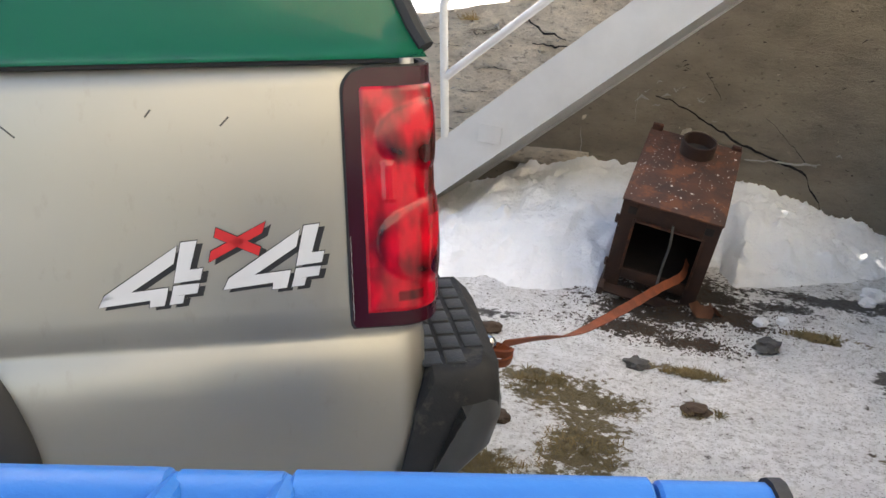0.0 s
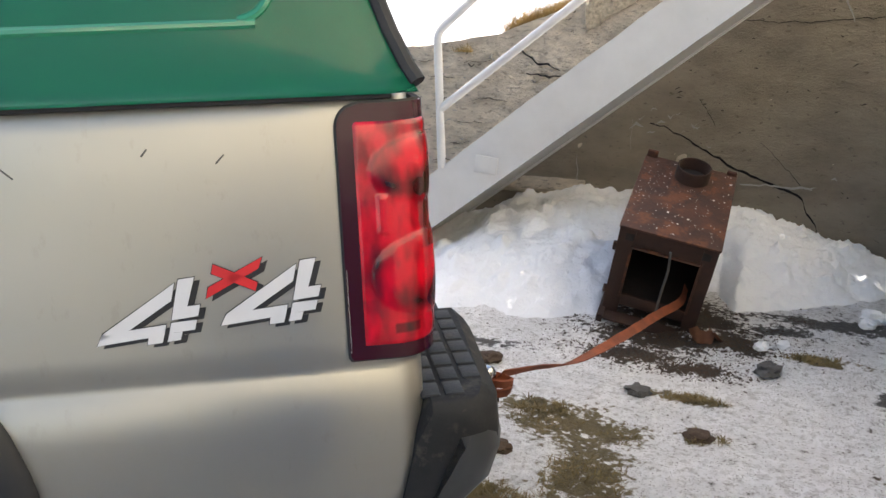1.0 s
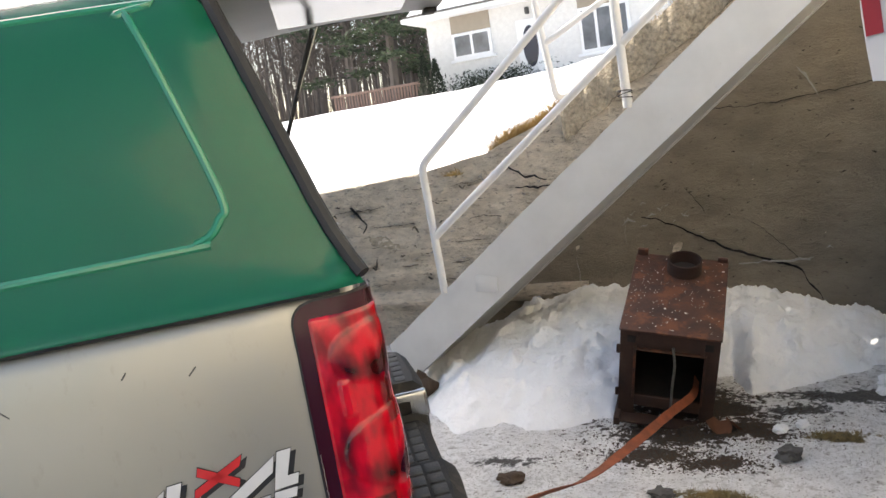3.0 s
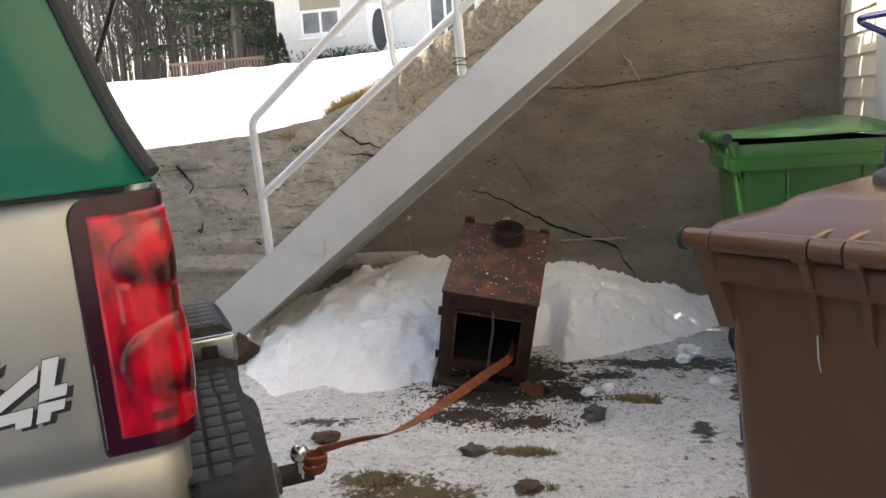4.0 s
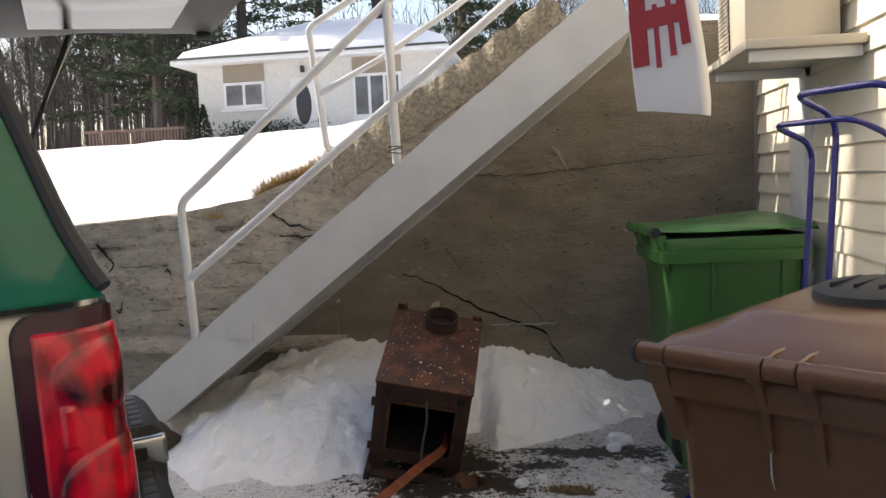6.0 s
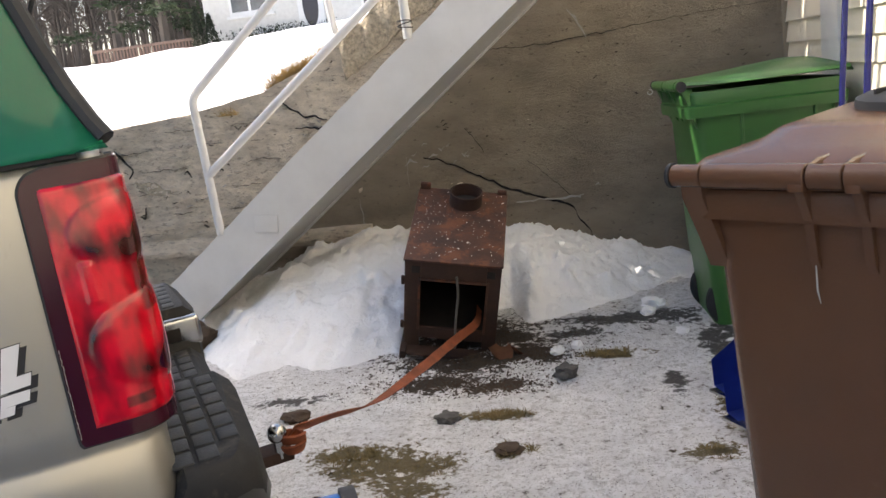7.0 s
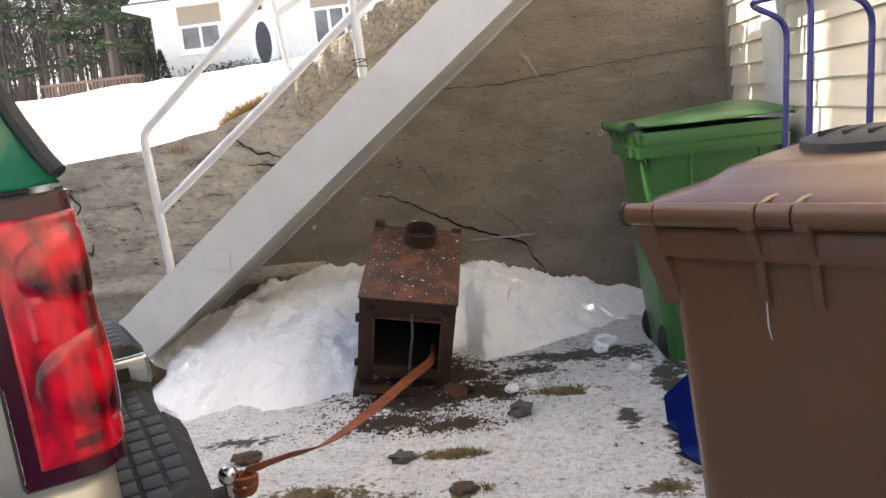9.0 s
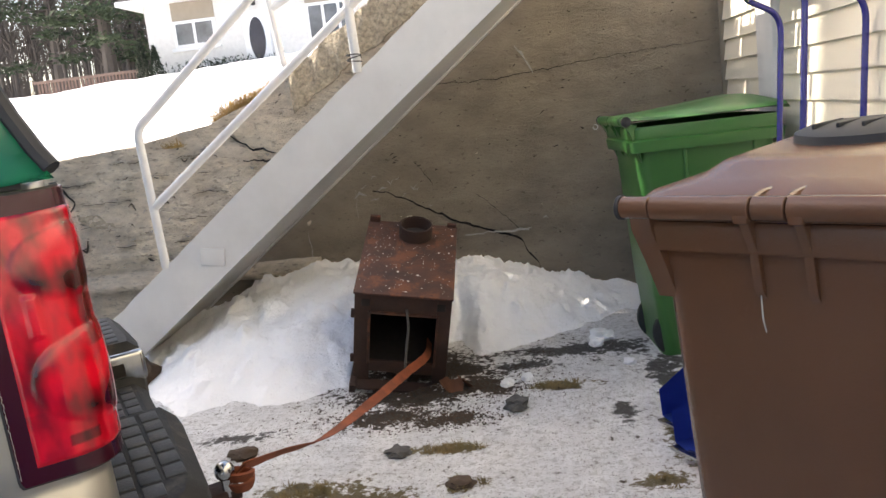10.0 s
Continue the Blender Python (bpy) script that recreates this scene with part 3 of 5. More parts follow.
yx = steps_of((-300, -40, 8), (-40, -8, 40), (-8, 3, 90), (3, 40, 12), (40, 300, 6))
yy = steps_of((5.95, 12, 70), (12, 60, 60), (60, 300, 8))
tagged(sheet("ground_upper", yx, yy, yard, M["snow_far"], "sunlit snow-covered sloping yard above the retaining wall"), category="snow")

# unseen tall block added across the driveway to keep the low sun off the yard
across = part("wall_across", box((-16, -9, -0.3), (-8, 6.75, 9.6), 0.02), M["white_trim"])
tagged(across, "tall plain unseen block across the driveway, added to cast shade", "wall", "", "structure")

# ---- steel stairs ----
STR_Y = 4.568
SLOPE = 0.765          # rise per metre run of the stringers


def str_top(x):
    return 1.49 + SLOPE * x


def str_low(x):
    return str_top(x) - 0.325


stairs = thing("staircase", "white-painted steel outdoor staircase with pipe railings along the wall", "staircase")
X0, X1 = -1.46, 1.42


def stringer(y, sgn):
    n = 60
    web, fl = [], []
    for k in range(n + 1):
        x = X0 + (X1 - X0) * k / n
        w = 0.006 * fbm(x * 9, y)
        t = str_top(x) + w
        xb = x + 0.10
        lo = str_low(xb)
        web.append([Vector((x, y, t)), Vector((x, y + sgn * 0.008, t)), Vector((xb, y + sgn * 0.008, lo)), Vector((xb, y, lo))])
        fl.append([Vector((xb, y - sgn * 0.002, lo)), Vector((xb, y + sgn * 0.075, lo)), Vector((xb + 0.006, y + sgn * 0.075, lo - 0.012)), Vector((xb + 0.006, y - sgn * 0.002, lo - 0.012))])
    part("stringer", loft(web), M["white_steel"], stairs)
    part("flange", loft(fl), M["white_steel"], stairs)


stringer(STR_Y, 1)
stringer(5.50, -1)
soffit = []
for k in range(25):
    x = X0 + 0.11 + (X1 - X0) * k / 24
    soffit.append([Vector((x, STR_Y + 0.009, str_low(x) + 0.004)), Vector((x, 5.491, str_low(x) + 0.004)), Vector((x, 5.491, str_low(x) - 0.002)), Vector((x, STR_Y + 0.009, str_low(x) - 0.002))])
part("underside_plate", loft(soffit), M["white_steel"], stairs)
part("splice_plate", box((-0.80, STR_Y - 0.012, 0.69), (-0.66, STR_Y - 0.001, 0.79), 0.003, 2, Matrix.Translation((-0.73, 0, 0.74)) @ pose(0, 0, 0, 0, 6, 0) @ Matrix.Translation((0.73, 0, -0.74))), M["white_steel"], stairs)
for k in range(10):
    x = -1.22 + 0.255 * k
    # lower plates added unseen behind the stringer to keep sun off the snow bank
    if k < 6:
        part("riser", box((x + 0.24, STR_Y + 0.01, str_top(x) - 0.06), (x + 0.25, 5.49, str_top(x) + 0.09), 0.002), M["white_steel"], stairs)
    part("tread", box((x, STR_Y + 0.01, str_top(x) - 0.10), (x + 0.26, 5.49, str_top(x) - 0.065), 0.004), M["white_steel"], stairs)


def pipe(name, pts, r=0.024, rad=0.05):
    part(name, tube(rounded(pts, rad), r, 14), M["white_pipe"], stairs)


py = STR_Y + 0.01
pipe("handrail", [(-1.02, py, 0.70), (-1.055, py, 1.49), (0.20, py, 2.535), (1.45, py, 3.49)], 0.024, 0.05)
pipe("midrail", [(-1.03, py, 1.05), (0.18, py, 1.97), (1.45, py, 2.94)], 0.024)
pipe("post", [(0.225, py, 1.66), (0.205, py, 2.54)], 0.026)
pipe("post", [(1.45, py, 2.6), (1.43, py, 3.5)], 0.026)
fy = 5.46
pipe("handrail", [(-0.415, fy + 0.27, 1.79), (-0.415, fy, 1.81), (-0.50, fy, 2.60), (-0.20, fy, 2.76), (1.45, fy, 3.84)], 0.022, 0.05)
pipe("midrail", [(-0.45, fy, 2.16), (0.0, fy, 2.38), (0.47, fy, 2.66), (1.45, fy, 3.3)], 0.02)
rag = []
for k in range(40):
    a = k * 0.55
    rag.append((0.215 + 0.04 * math.cos(a), py + 0.036 * math.sin(a), 1.735 + 0.02 * math.sin(a * 0.37)))
part("wire_tie", tube(rag, 0.003, 5), M["dark_metal"], stairs, "twisted dark wire tie")

# dead weeds on the wall top
def blades(name, spots, count, length, material, label, category, z_of, lean=0.5):
    verts, faces = [], []
    for _ in range(count):
        cx, cy, rx, ry = random.choice(spots)
        a, q = random.uniform(0, 6.283), math.sqrt(random.random())
        x, y = cx + rx * q * math.cos(a), cy + ry * q * math.sin(a)
        z = z_of(x, y)
        if z is None:
            continue
        h = length * random.uniform(0.4, 1.2)
        d = Vector((random.gauss(0, lean), random.gauss(0, lean), random.uniform(0.15, 1.0))).normalized() * h
        s = Vector((random.gauss(0, 1), random.gauss(0, 1), 0)).normalized() * random.uniform(0.0012, 0.0028)
        p = Vector((x, y, z - 0.004))
        b = len(verts)
        verts += [p - s, p + s, p + d * 0.6 + s * 0.7 + Vector((0, 0, h * 0.08)), p + d * 0.6 - s * 0.7 + Vector((0, 0, h * 0.08)), p + d]
        faces += [(b, b + 1, b + 2, b + 3), (b + 3, b + 2, b + 4)]
    ob = raw(name, verts, faces, material)
    return tagged(ob, label, category, "", "stuff")


# ---- rusted wood stove ----
stove_at = pose(0.319, 4.103, 0.046, 21.6, 10.9, 4.8)
W, H, D = 0.469, 0.575, 0.695
stove = thing("wood_stove", "rusted steel wood stove without its door, tipped forward", "stove", at=stove_at)
t = 0.012
part("top_plate", box((-W / 2 - 0.006, -0.012, H - t), (W / 2 + 0.006, D, H), 0.004), M["rust"], stove)
part("side_panel", box((-W / 2, 0.006, 0.05), (-W / 2 + t, D - 0.01, H - t), 0.002), M["rust"], stove)
part("side_panel", box((W / 2 - t, 0.006, 0.05), (W / 2, D - 0.01, H - t), 0.002), M["rust"], stove)
part("back_panel", box((-W / 2 + t, D - 0.02, 0.03), (W / 2 - t, D - 0.008, H - t), 0.002), M["soot"], stove)
part("floor_plate", box((-W / 2 + t, 0.012, 0.10), (W / 2 - t, D - 0.02, 0.115), 0.002), M["soot"], stove)
# the front has a large opening and two small air holes near its upper corners
ox0, ox1, oz0, oz1 = -0.155, 0.165, 0.16, 0.455
part("front_stile", box((-W / 2, 0.0, 0.03), (ox0, 0.016, H - t - 0.004), 0.003), M["rust_dark"], stove)
part("front_stile", box((ox1, 0.0, 0.03), (W / 2, 0.016, H - t - 0.004), 0.003), M["rust_dark"], stove)
part("front_rail", box((ox0, 0.001, oz1), (ox1, 0.017, H - t - 0.004), 0.003), M["rust_dark"], stove)
part("front_rail", box((ox0, 0.001, 0.09), (ox1, 0.017, oz0), 0.003), M["rust_dark"], stove)
for x in (-0.20, 0.165):
    part("air_hole", box((x, -0.003, 0.492), (x + 0.04, 0.004, 0.532), 0.002), M["soot"], stove)
for lo, hi in (((ox0 - 0.012, -0.012, oz0 - 0.01), (ox0, 0.001, oz1 + 0.012)), ((ox1, -0.012, oz0 - 0.01), (ox1 + 0.012, 0.001, oz1 + 0.012)), ((ox0, -0.012, oz1), (ox1, 0.001, oz1 + 0.012))):
    part("door_frame", box(lo, hi, 0.002), M["rust"], stove)
part("ash_lip", box((-W / 2 - 0.012, -0.065, 0.02), (W / 2 - 0.01, 0.01, 0.035), 0.003), M["rust_dark"], stove)
part("base_rail", box((-W / 2 - 0.012, -0.07, 0.0), (-W / 2 + 0.02, D - 0.03, 0.05), 0.004), M["rust_dark"], stove)
part("base_rail", box((W / 2 - 0.03, -0.02, 0.0), (W / 2, D - 0.03, 0.05), 0.004), M["rust_dark"], stove)
part("hinge", tube([(-W / 2 - 0.006, -0.012, 0.43), (-W / 2 - 0.006, -0.012, 0.475)], 0.009, 8), M["rust_dark"], stove)
part("hinge", tube([(-W / 2 - 0.006, -0.012, 0.16), (-W / 2 - 0.006, -0.012, 0.2)], 0.009, 8), M["rust_dark"], stove)
part("back_tab", box((-W / 2 + 0.0, D - 0.02, H - 0.005), (-W / 2 + 0.055, D, H + 0.035), 0.003), M["rust"], stove)
part("back_tab", box((W / 2 - 0.05, D - 0.02, H - 0.005), (W / 2, D, H + 0.02), 0.003), M["rust"], stove)
n = 28
cx, cy, rr = 0.02, 0.56, 0.088
ring = lambda r, z: [Vector((cx + r * math.cos(2 * math.pi * k / n), cy + r * math.sin(2 * math.pi * k / n), z)) for k in range(n)]
part("flue_collar", loft([ring(rr, H - 0.01), ring(rr, H + 0.07), ring(rr - 0.005, H + 0.073), ring(rr - 0.009, H + 0.07), ring(rr - 0.009, H - 0.03)], True, False), M["rust_dark"], stove)
part("flue_floor", loft([ring(rr - 0.009, H + 0.002), ring(rr - 0.009, H + 0.004)]), M["soot"], stove)
verts, faces = [], []
for k in range(210):
    x, y = random.uniform(-W / 2 + 0.01, W / 2 - 0.01), random.uniform(0.01, D - 0.03)
    if (x - cx) ** 2 + (y - cy) ** 2 < 0.011:
        continue
    s, b = random.uniform(0.0010, 0.0036) * (2.2 if random.random() < 0.08 else 1), len(verts)
    m_ = random.randint(4, 6)
    verts += [(x + s * random.uniform(0.5, 1.3) * math.cos(6.283 * q / m_), y + s * random.uniform(0.5, 1.6) * math.sin(6.283 * q / m_), H + 0.0016) for q in range(m_)]
    faces.append(tuple(range(b, b + m_)))
tagged(raw("paint_flakes", verts, faces, M["flake"], stove, "scattered white paint flecks"), kind="stuff")
part("bent_rod", tube(rounded([(0.02, -0.018, 0.50), (0.035, -0.03, 0.40), (0.03, -0.035, 0.30), (0.03, -0.05, 0.19), (0.035, -0.07, 0.10)], 0.05), 0.0065, 8), M["stone"], stove, "bent grey steel rod")

# ---- tow strap ----
def ribbon(pts, width, thick, twist):
    p = [Vector(q) for q in pts]
    rings = []
    for i, q in enumerate(p):
        d = (p[min(i + 1, len(p) - 1)] - p[max(i - 1, 0)]).normalized()
        a = lerp(i / (len(p) - 1), twist)
        s0 = d.cross(Vector((0, 0, 1))).normalized()
        up = s0.cross(d)
        s = s0 * math.cos(a) + up * math.sin(a)
        nrm = d.cross(s)
        w = width * (1 + 0.05 * math.sin(i * 1.7)) / 2
        rings.append([q + s * w + nrm * thick, q + nrm * thick * 1.6, q - s * w + nrm * thick, q - s * w - nrm * thick, q - nrm * thick * 0.4, q + s * w - nrm * thick])
    return loft(rings)


def smooth_line(pts, n):
    """Catmull-Rom through a few points."""
    p = [Vector(q) for q in pts]
    p = [p[0] * 2 - p[1]] + p + [p[-1] * 2 - p[-2]]
    out = []
    for a, b, c, d in zip(p, p[1:], p[2:], p[3:]):
        for k in range(n):
            t_ = k / n
            out.append(0.5 * (2 * b + (c - a) * t_ + (2 * a - 5 * b + 4 * c - d) * t_ ** 2 + (3 * b - a - 3 * c + d) * t_ ** 3))
    return out + [p[-2]]


strap = thing("tow_strap", "faded orange webbing tow strap from hitch ball to stove", "strap")
inside = stove_at @ Vector((0.14, 0.12, 0.22))
door = stove_at @ Vector((0.13, -0.025, 0.235))
line = smooth_line([inside, door, (0.425, 3.78, 0.222), (0.345, 3.28, 0.262), (0.273, 2.80, 0.320), (0.223, 2.48, 0.410), (0.185, 2.22, 0.478)], 9)
part("webbing", ribbon(line, 0.042, 0.0018, [(0, 1.2), (0.3, 1.0), (0.5, 0.5), (0.6, 0.1), (0.75, -0.5), (1, -0.9)]), M["strap"], strap)
knot = []
for k in range(34):
    a = k * 0.52
    knot.append((0.19 + 0.034 * math.cos(a), 2.20 + 0.034 * math.sin(a), 0.447 + 0.02 * math.sin(a * 0.41) + 0.0006 * k))
part("knot", ribbon(knot, 0.030, 0.004, [(0, 1.3), (0.5, 1.0), (1, 1.5)]), M["strap"], strap, "strap wound round the ball")

# ---- pickup truck ----
truck = thing("pickup_truck", "pewter pickup truck with green bed cap and open rear hatch", "truck",
              at=pose(0.24, 1.2, 1.0, 0, 0, 32) @ pose(0, 0, 0, 0, -2.4, 0) @ pose(0, 0, -1.0))
WID = 1.75
PROF = [(0.55, 0.0), (0.60, -0.02), (0.70, -0.034), (0.80, -0.034), (0.865, -0.024), (0.885, -0.010), (0.897, -0.006), (0.91, -0.011), (1.0, 0.0), (1.2, 0.022), (1.33, 0.038), (1.362, 0.046), (1.372, 0.06)]


def side_v(z):
    return lerp(z, PROF)


def on_side(u, z, out=0.0):
    return Vector((u, side_v(z) - out, z))


AU, AZ, AR = -0.98, 0.66, 0.40


def bedside(flip):
    us = [-2.2 + 2.13 * k / 70 for k in range(71)]
    zs = [p[0] for p in PROF]
    extra = sorted(set(zs + [0.75, 0.95, 1.05, 1.1, 1.15, 1.25]))
    verts, faces, k = [], [], len(extra)
    cols = []
    for u in us:
        d = AR * AR - (u - AU) ** 2
        cut = AZ + math.sqrt(d) if d > 0 else 0.0
        cols.append([(u, side_v(max(z, cut)), max(z, cut)) for z in extra])
    # the rear corner turns round to the tailgate
    for a in (15, 35, 55, 75, 90):
        c, s = 0.075 * math.sin(radians(a)), 0.075 * (1 - math.cos(radians(a)))
        cols.append([(0.06 + c, side_v(z) + s, z) for z in extra])
    cols.append([(0.135, 0.2, z) for z in extra])
    for c in cols:
        verts += [(u, (WID - v) if flip else v, z) for u, v, z in c]
    for i in range(len(cols) - 1):
        for r in range(k - 1):
            faces.append((i * k + r, (i + 1) * k + r, (i + 1) * k + r + 1, i * k + r + 1))
    bm = bmesh.new()
    vv = [bm.verts.new(v) for v in verts]
    for f_ in faces:
        bm.faces.new([vv[q] for q in f_])
    bmesh.ops.remove_doubles(bm, verts=bm.verts[:], dist=0.0005)
    bmesh.ops.dissolve_degenerate(bm, edges=bm.edges[:], dist=0.0004)
    bmesh.ops.recalc_face_normals(bm, faces=bm.faces)
    bmesh.ops.solidify(bm, geom=bm.faces[:], thickness=0.004)
    return bm


part("bedside", bedside(False), M["pewter"], truck, "", True, 50)
part("bedside", bedside(True), M["pewter"], truck, "", True, 50)
part("tailgate", box((0.1, 0.2, 0.62), (0.137, WID - 0.2, 1.37), 0.012), M["pewter"], truck)
part("bed_floor", box((-2.2, 0.08, 0.8), (0.08, WID - 0.08, 0.86), 0.01), M["interior"], truck)
part("bed_front", box((-2.2, 0.06, 0.6), (-2.16, WID - 0.06, 1.37), 0.01), M["pewter"], truck)

# wheel arch flare and wheel
for fl in (False, True):
    rings = []
    for k in range(41):
        a = radians(-12 + 204 * k / 40)
        c, s = math.cos(a), math.sin(a)
        pr = []
        for r, o in ((0.436, -0.002), (0.432, 0.022), (0.40, 0.034), (0.33, 0.036), (0.30, 0.03), (0.295, -0.09)):
            z = AZ + r * s
            v = side_v(max(0.62, min(z, 1.3))) - o
            pr.append(Vector((AU + r * c, WID - v if fl else v, z)))
        rings.append(pr)
    part("arch_flare", loft(rings), M["cladding"], truck, "dark grey plastic wheel-arch flare", True, 60)
    wy = WID - 0.16 if fl else 0.16
    tyre = [[Vector((AU + r * math.cos(a), wy + o, 0.40 + r * math.sin(a))) for r, o in ((0.23, -0.12), (0.33, -0.13), (0.375, -0.11), (0.385, -0.06), (0.385, 0.06), (0.375, 0.11), (0.33, 0.13), (0.23, 0.12))] for a in [2 * math.pi * q / 40 for q in range(41)]]
    wheel = part("tyre", loft(tyre, True, False), M["rubber"], truck)
    part("rim", tube([(AU, wy - 0.08, 0.40), (AU, wy + 0.08, 0.40)], 0.235, 28), M["chrome"], wheel)
part("axle", tube([(AU, 0.2, 0.40), (AU, WID - 0.2, 0.40)], 0.05, 10), M["dark_metal"], truck)

# tail lamp: a lens block that wraps the corner
def lamp_pt(s, z, out):
    """s runs along the plan curve of the corner, from the bedside to the rear."""
    if s < 0.085:
        u, dv, nu, nv = 0.0 + s, 0.0, 0.0, -1.0
    elif s < 0.185:
        a = (s - 0.085) / 0.10 * math.pi / 2
        u, dv, nu, nv = 0.085 + 0.066 * math.sin(a), 0.066 * (1 - math.cos(a)), math.sin(a), -math.cos(a)
    else:
        u, dv, nu, nv = 0.151, 0.066 + (s - 0.185), 1.0, 0.0
    v = side_v(z) if z < 1.30 else side_v(1.30) + 0.16 * (z - 1.30)
    return Vector((u + nu * out, v + dv + nv * out, z))


def lamp_patch(name, s0, s1, z0, z1, out, material, parent, label="", round_=0.0, shape=None):
    n, m_ = 20, 64
    bm = bmesh.new()
    grid = []
    for j in range(m_ + 1):
        z = z0 + (z1 - z0) * j / m_
        row = []
        for i in range(n + 1):
            f_ = i / n
            a, b = s0, s1
            if round_:
                e = max(0.0, round_ - (z1 - z)) / round_
                e2 = max(0.0, round_ * 0.4 - (z - z0)) / (round_ * 0.4)
                a = s0 + round_ * (1 - math.sqrt(max(0.0, 1 - e * e))) + 0.4 * round_ * (1 - math.sqrt(max(0.0, 1 - e2 * e2))) * 0.3
            if shape:
                a, b = shape(j / m_, s0, s1)
            row.append(bm.verts.new(lamp_pt(a + (b - a) * f_, z, out)))
        grid.append(row)
    for j in range(m_):
        for i in range(n):
            bm.faces.new((grid[j][i], grid[j][i + 1], grid[j + 1][i + 1], grid[j + 1][i]))
    bmesh.ops.recalc_face_normals(bm, faces=bm.faces)
    bmesh.ops.solidify(bm, geom=bm.faces[:], thickness=0.012 if out < 0.01 else 0.002)
    return part(name, bm, material, parent, label, True, 60)


lamp = lamp_patch("tail_lamp", -0.003, 0.26, 0.907, 1.364, 0.003, M["rubber"], truck, "red wraparound tail lamp", 0.045)
lamp_patch("lens_surround", 0.0015, 0.255, 0.912, 1.360, 0.009, M["lens_dark"], lamp, "smoked dark red lens edge", 0.042)


def moulded_lens():
    """The red lens with its two bulging bowls, drawn on the corner's plan curve."""
    s0, s1, z0, z1, n, m_ = 0.026, 0.25, 0.934, 1.332, 56, 96
    domes = ((0.145, 1.245, 0.092, 0.060, 0.005), (0.165, 1.058, 0.118, 0.078, 0.007))

    def relief(q, z):
        up = 0.012
        for ds, dz, rs, rz, h in domes:
            e = ((q - ds) / rs) ** 2 + ((z - dz) / rz) ** 2
            if e < 1:
                up += h * math.sqrt(1 - e)
        if 1.135 < z < 1.20 and 0.062 < q < 0.085:
            up += 0.004
        edge = min(q - s0, z - z0, z1 - z)
        return up - 0.006 * max(0.0, 1 - edge / 0.006)

    # paints dark crescents low on the bowls, where they would reflect the ground
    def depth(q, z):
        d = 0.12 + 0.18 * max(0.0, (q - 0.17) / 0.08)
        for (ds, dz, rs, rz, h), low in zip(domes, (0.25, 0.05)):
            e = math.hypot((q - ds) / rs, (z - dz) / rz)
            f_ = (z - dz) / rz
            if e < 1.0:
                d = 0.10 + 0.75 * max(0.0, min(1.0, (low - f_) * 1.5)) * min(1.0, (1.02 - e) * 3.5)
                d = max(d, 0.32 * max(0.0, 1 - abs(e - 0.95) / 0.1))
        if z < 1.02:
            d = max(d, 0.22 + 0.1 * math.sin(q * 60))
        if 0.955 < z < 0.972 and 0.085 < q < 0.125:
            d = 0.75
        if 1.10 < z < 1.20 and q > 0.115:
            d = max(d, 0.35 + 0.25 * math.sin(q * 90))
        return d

    verts, vals = [], []
    for j in range(m_ + 1):
        z = z0 + (z1 - z0) * j / m_
        for i in range(n + 1):
            e = max(0.0, 0.016 - (z1 - z)) / 0.016
            a = s0 + 0.016 * (1 - math.sqrt(max(0.0, 1 - e * e)))
            q = a + (s1 - a) * i / n
            verts.append(lamp_pt(q, z, relief(q, z)))
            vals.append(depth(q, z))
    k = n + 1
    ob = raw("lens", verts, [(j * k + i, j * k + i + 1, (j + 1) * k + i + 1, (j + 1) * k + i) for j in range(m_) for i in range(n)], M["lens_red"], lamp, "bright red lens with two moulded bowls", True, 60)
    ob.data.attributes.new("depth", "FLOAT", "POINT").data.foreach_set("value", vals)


moulded_lens()
scuff = [lamp_pt(0.0035 + 0.002 * fbm(k * 0.9, 2.0), 0.925 + 0.0035 * k, 0.0092) for k in range(44)]
part("scuff", tube(scuff, [0.0003 + 0.0009 * abs(fbm(k * 0.7, 6.0)) for k in range(44)], 5), M["scar"], lamp, "pale scuffed edge")

# decal
def flat(x, y):
    """Drawing units of the lettering to the bedside's own coordinates."""
    return -0.4265 + (x - 55) * 0.000327, 0.974 + (497 - y) * 0.000306 - 0.000005 * (x - 55)


GLYPHS = [
    ("decal_white", [(70, 466), (88, 432), (472, 165), (448, 265), (228, 415)]),
    ("decal_white", [(55, 497), (88, 432), (412, 398), (397, 460), (316, 467)]),
    ("decal_white", [(316, 467), (397, 460), (385, 500), (308, 507)]),
    ("decal_white", [(492, 147), (575, 138), (527, 302), (507, 368), (440, 376)]),
    ("decal_white", [(527, 302), (594, 295), (577, 360), (507, 368)]),
    ("decal_white", [(438, 390), (572, 380), (556, 436), (424, 449)]),
    ("decal_white", [(424, 449), (492, 444), (478, 490), (410, 497)]),
    ("decal_red", [(676, 72), (899, 188), (884, 237), (663, 125)]),
    ("decal_red", [(931, 45), (908, 110), (626, 265), (641, 203)]),
]
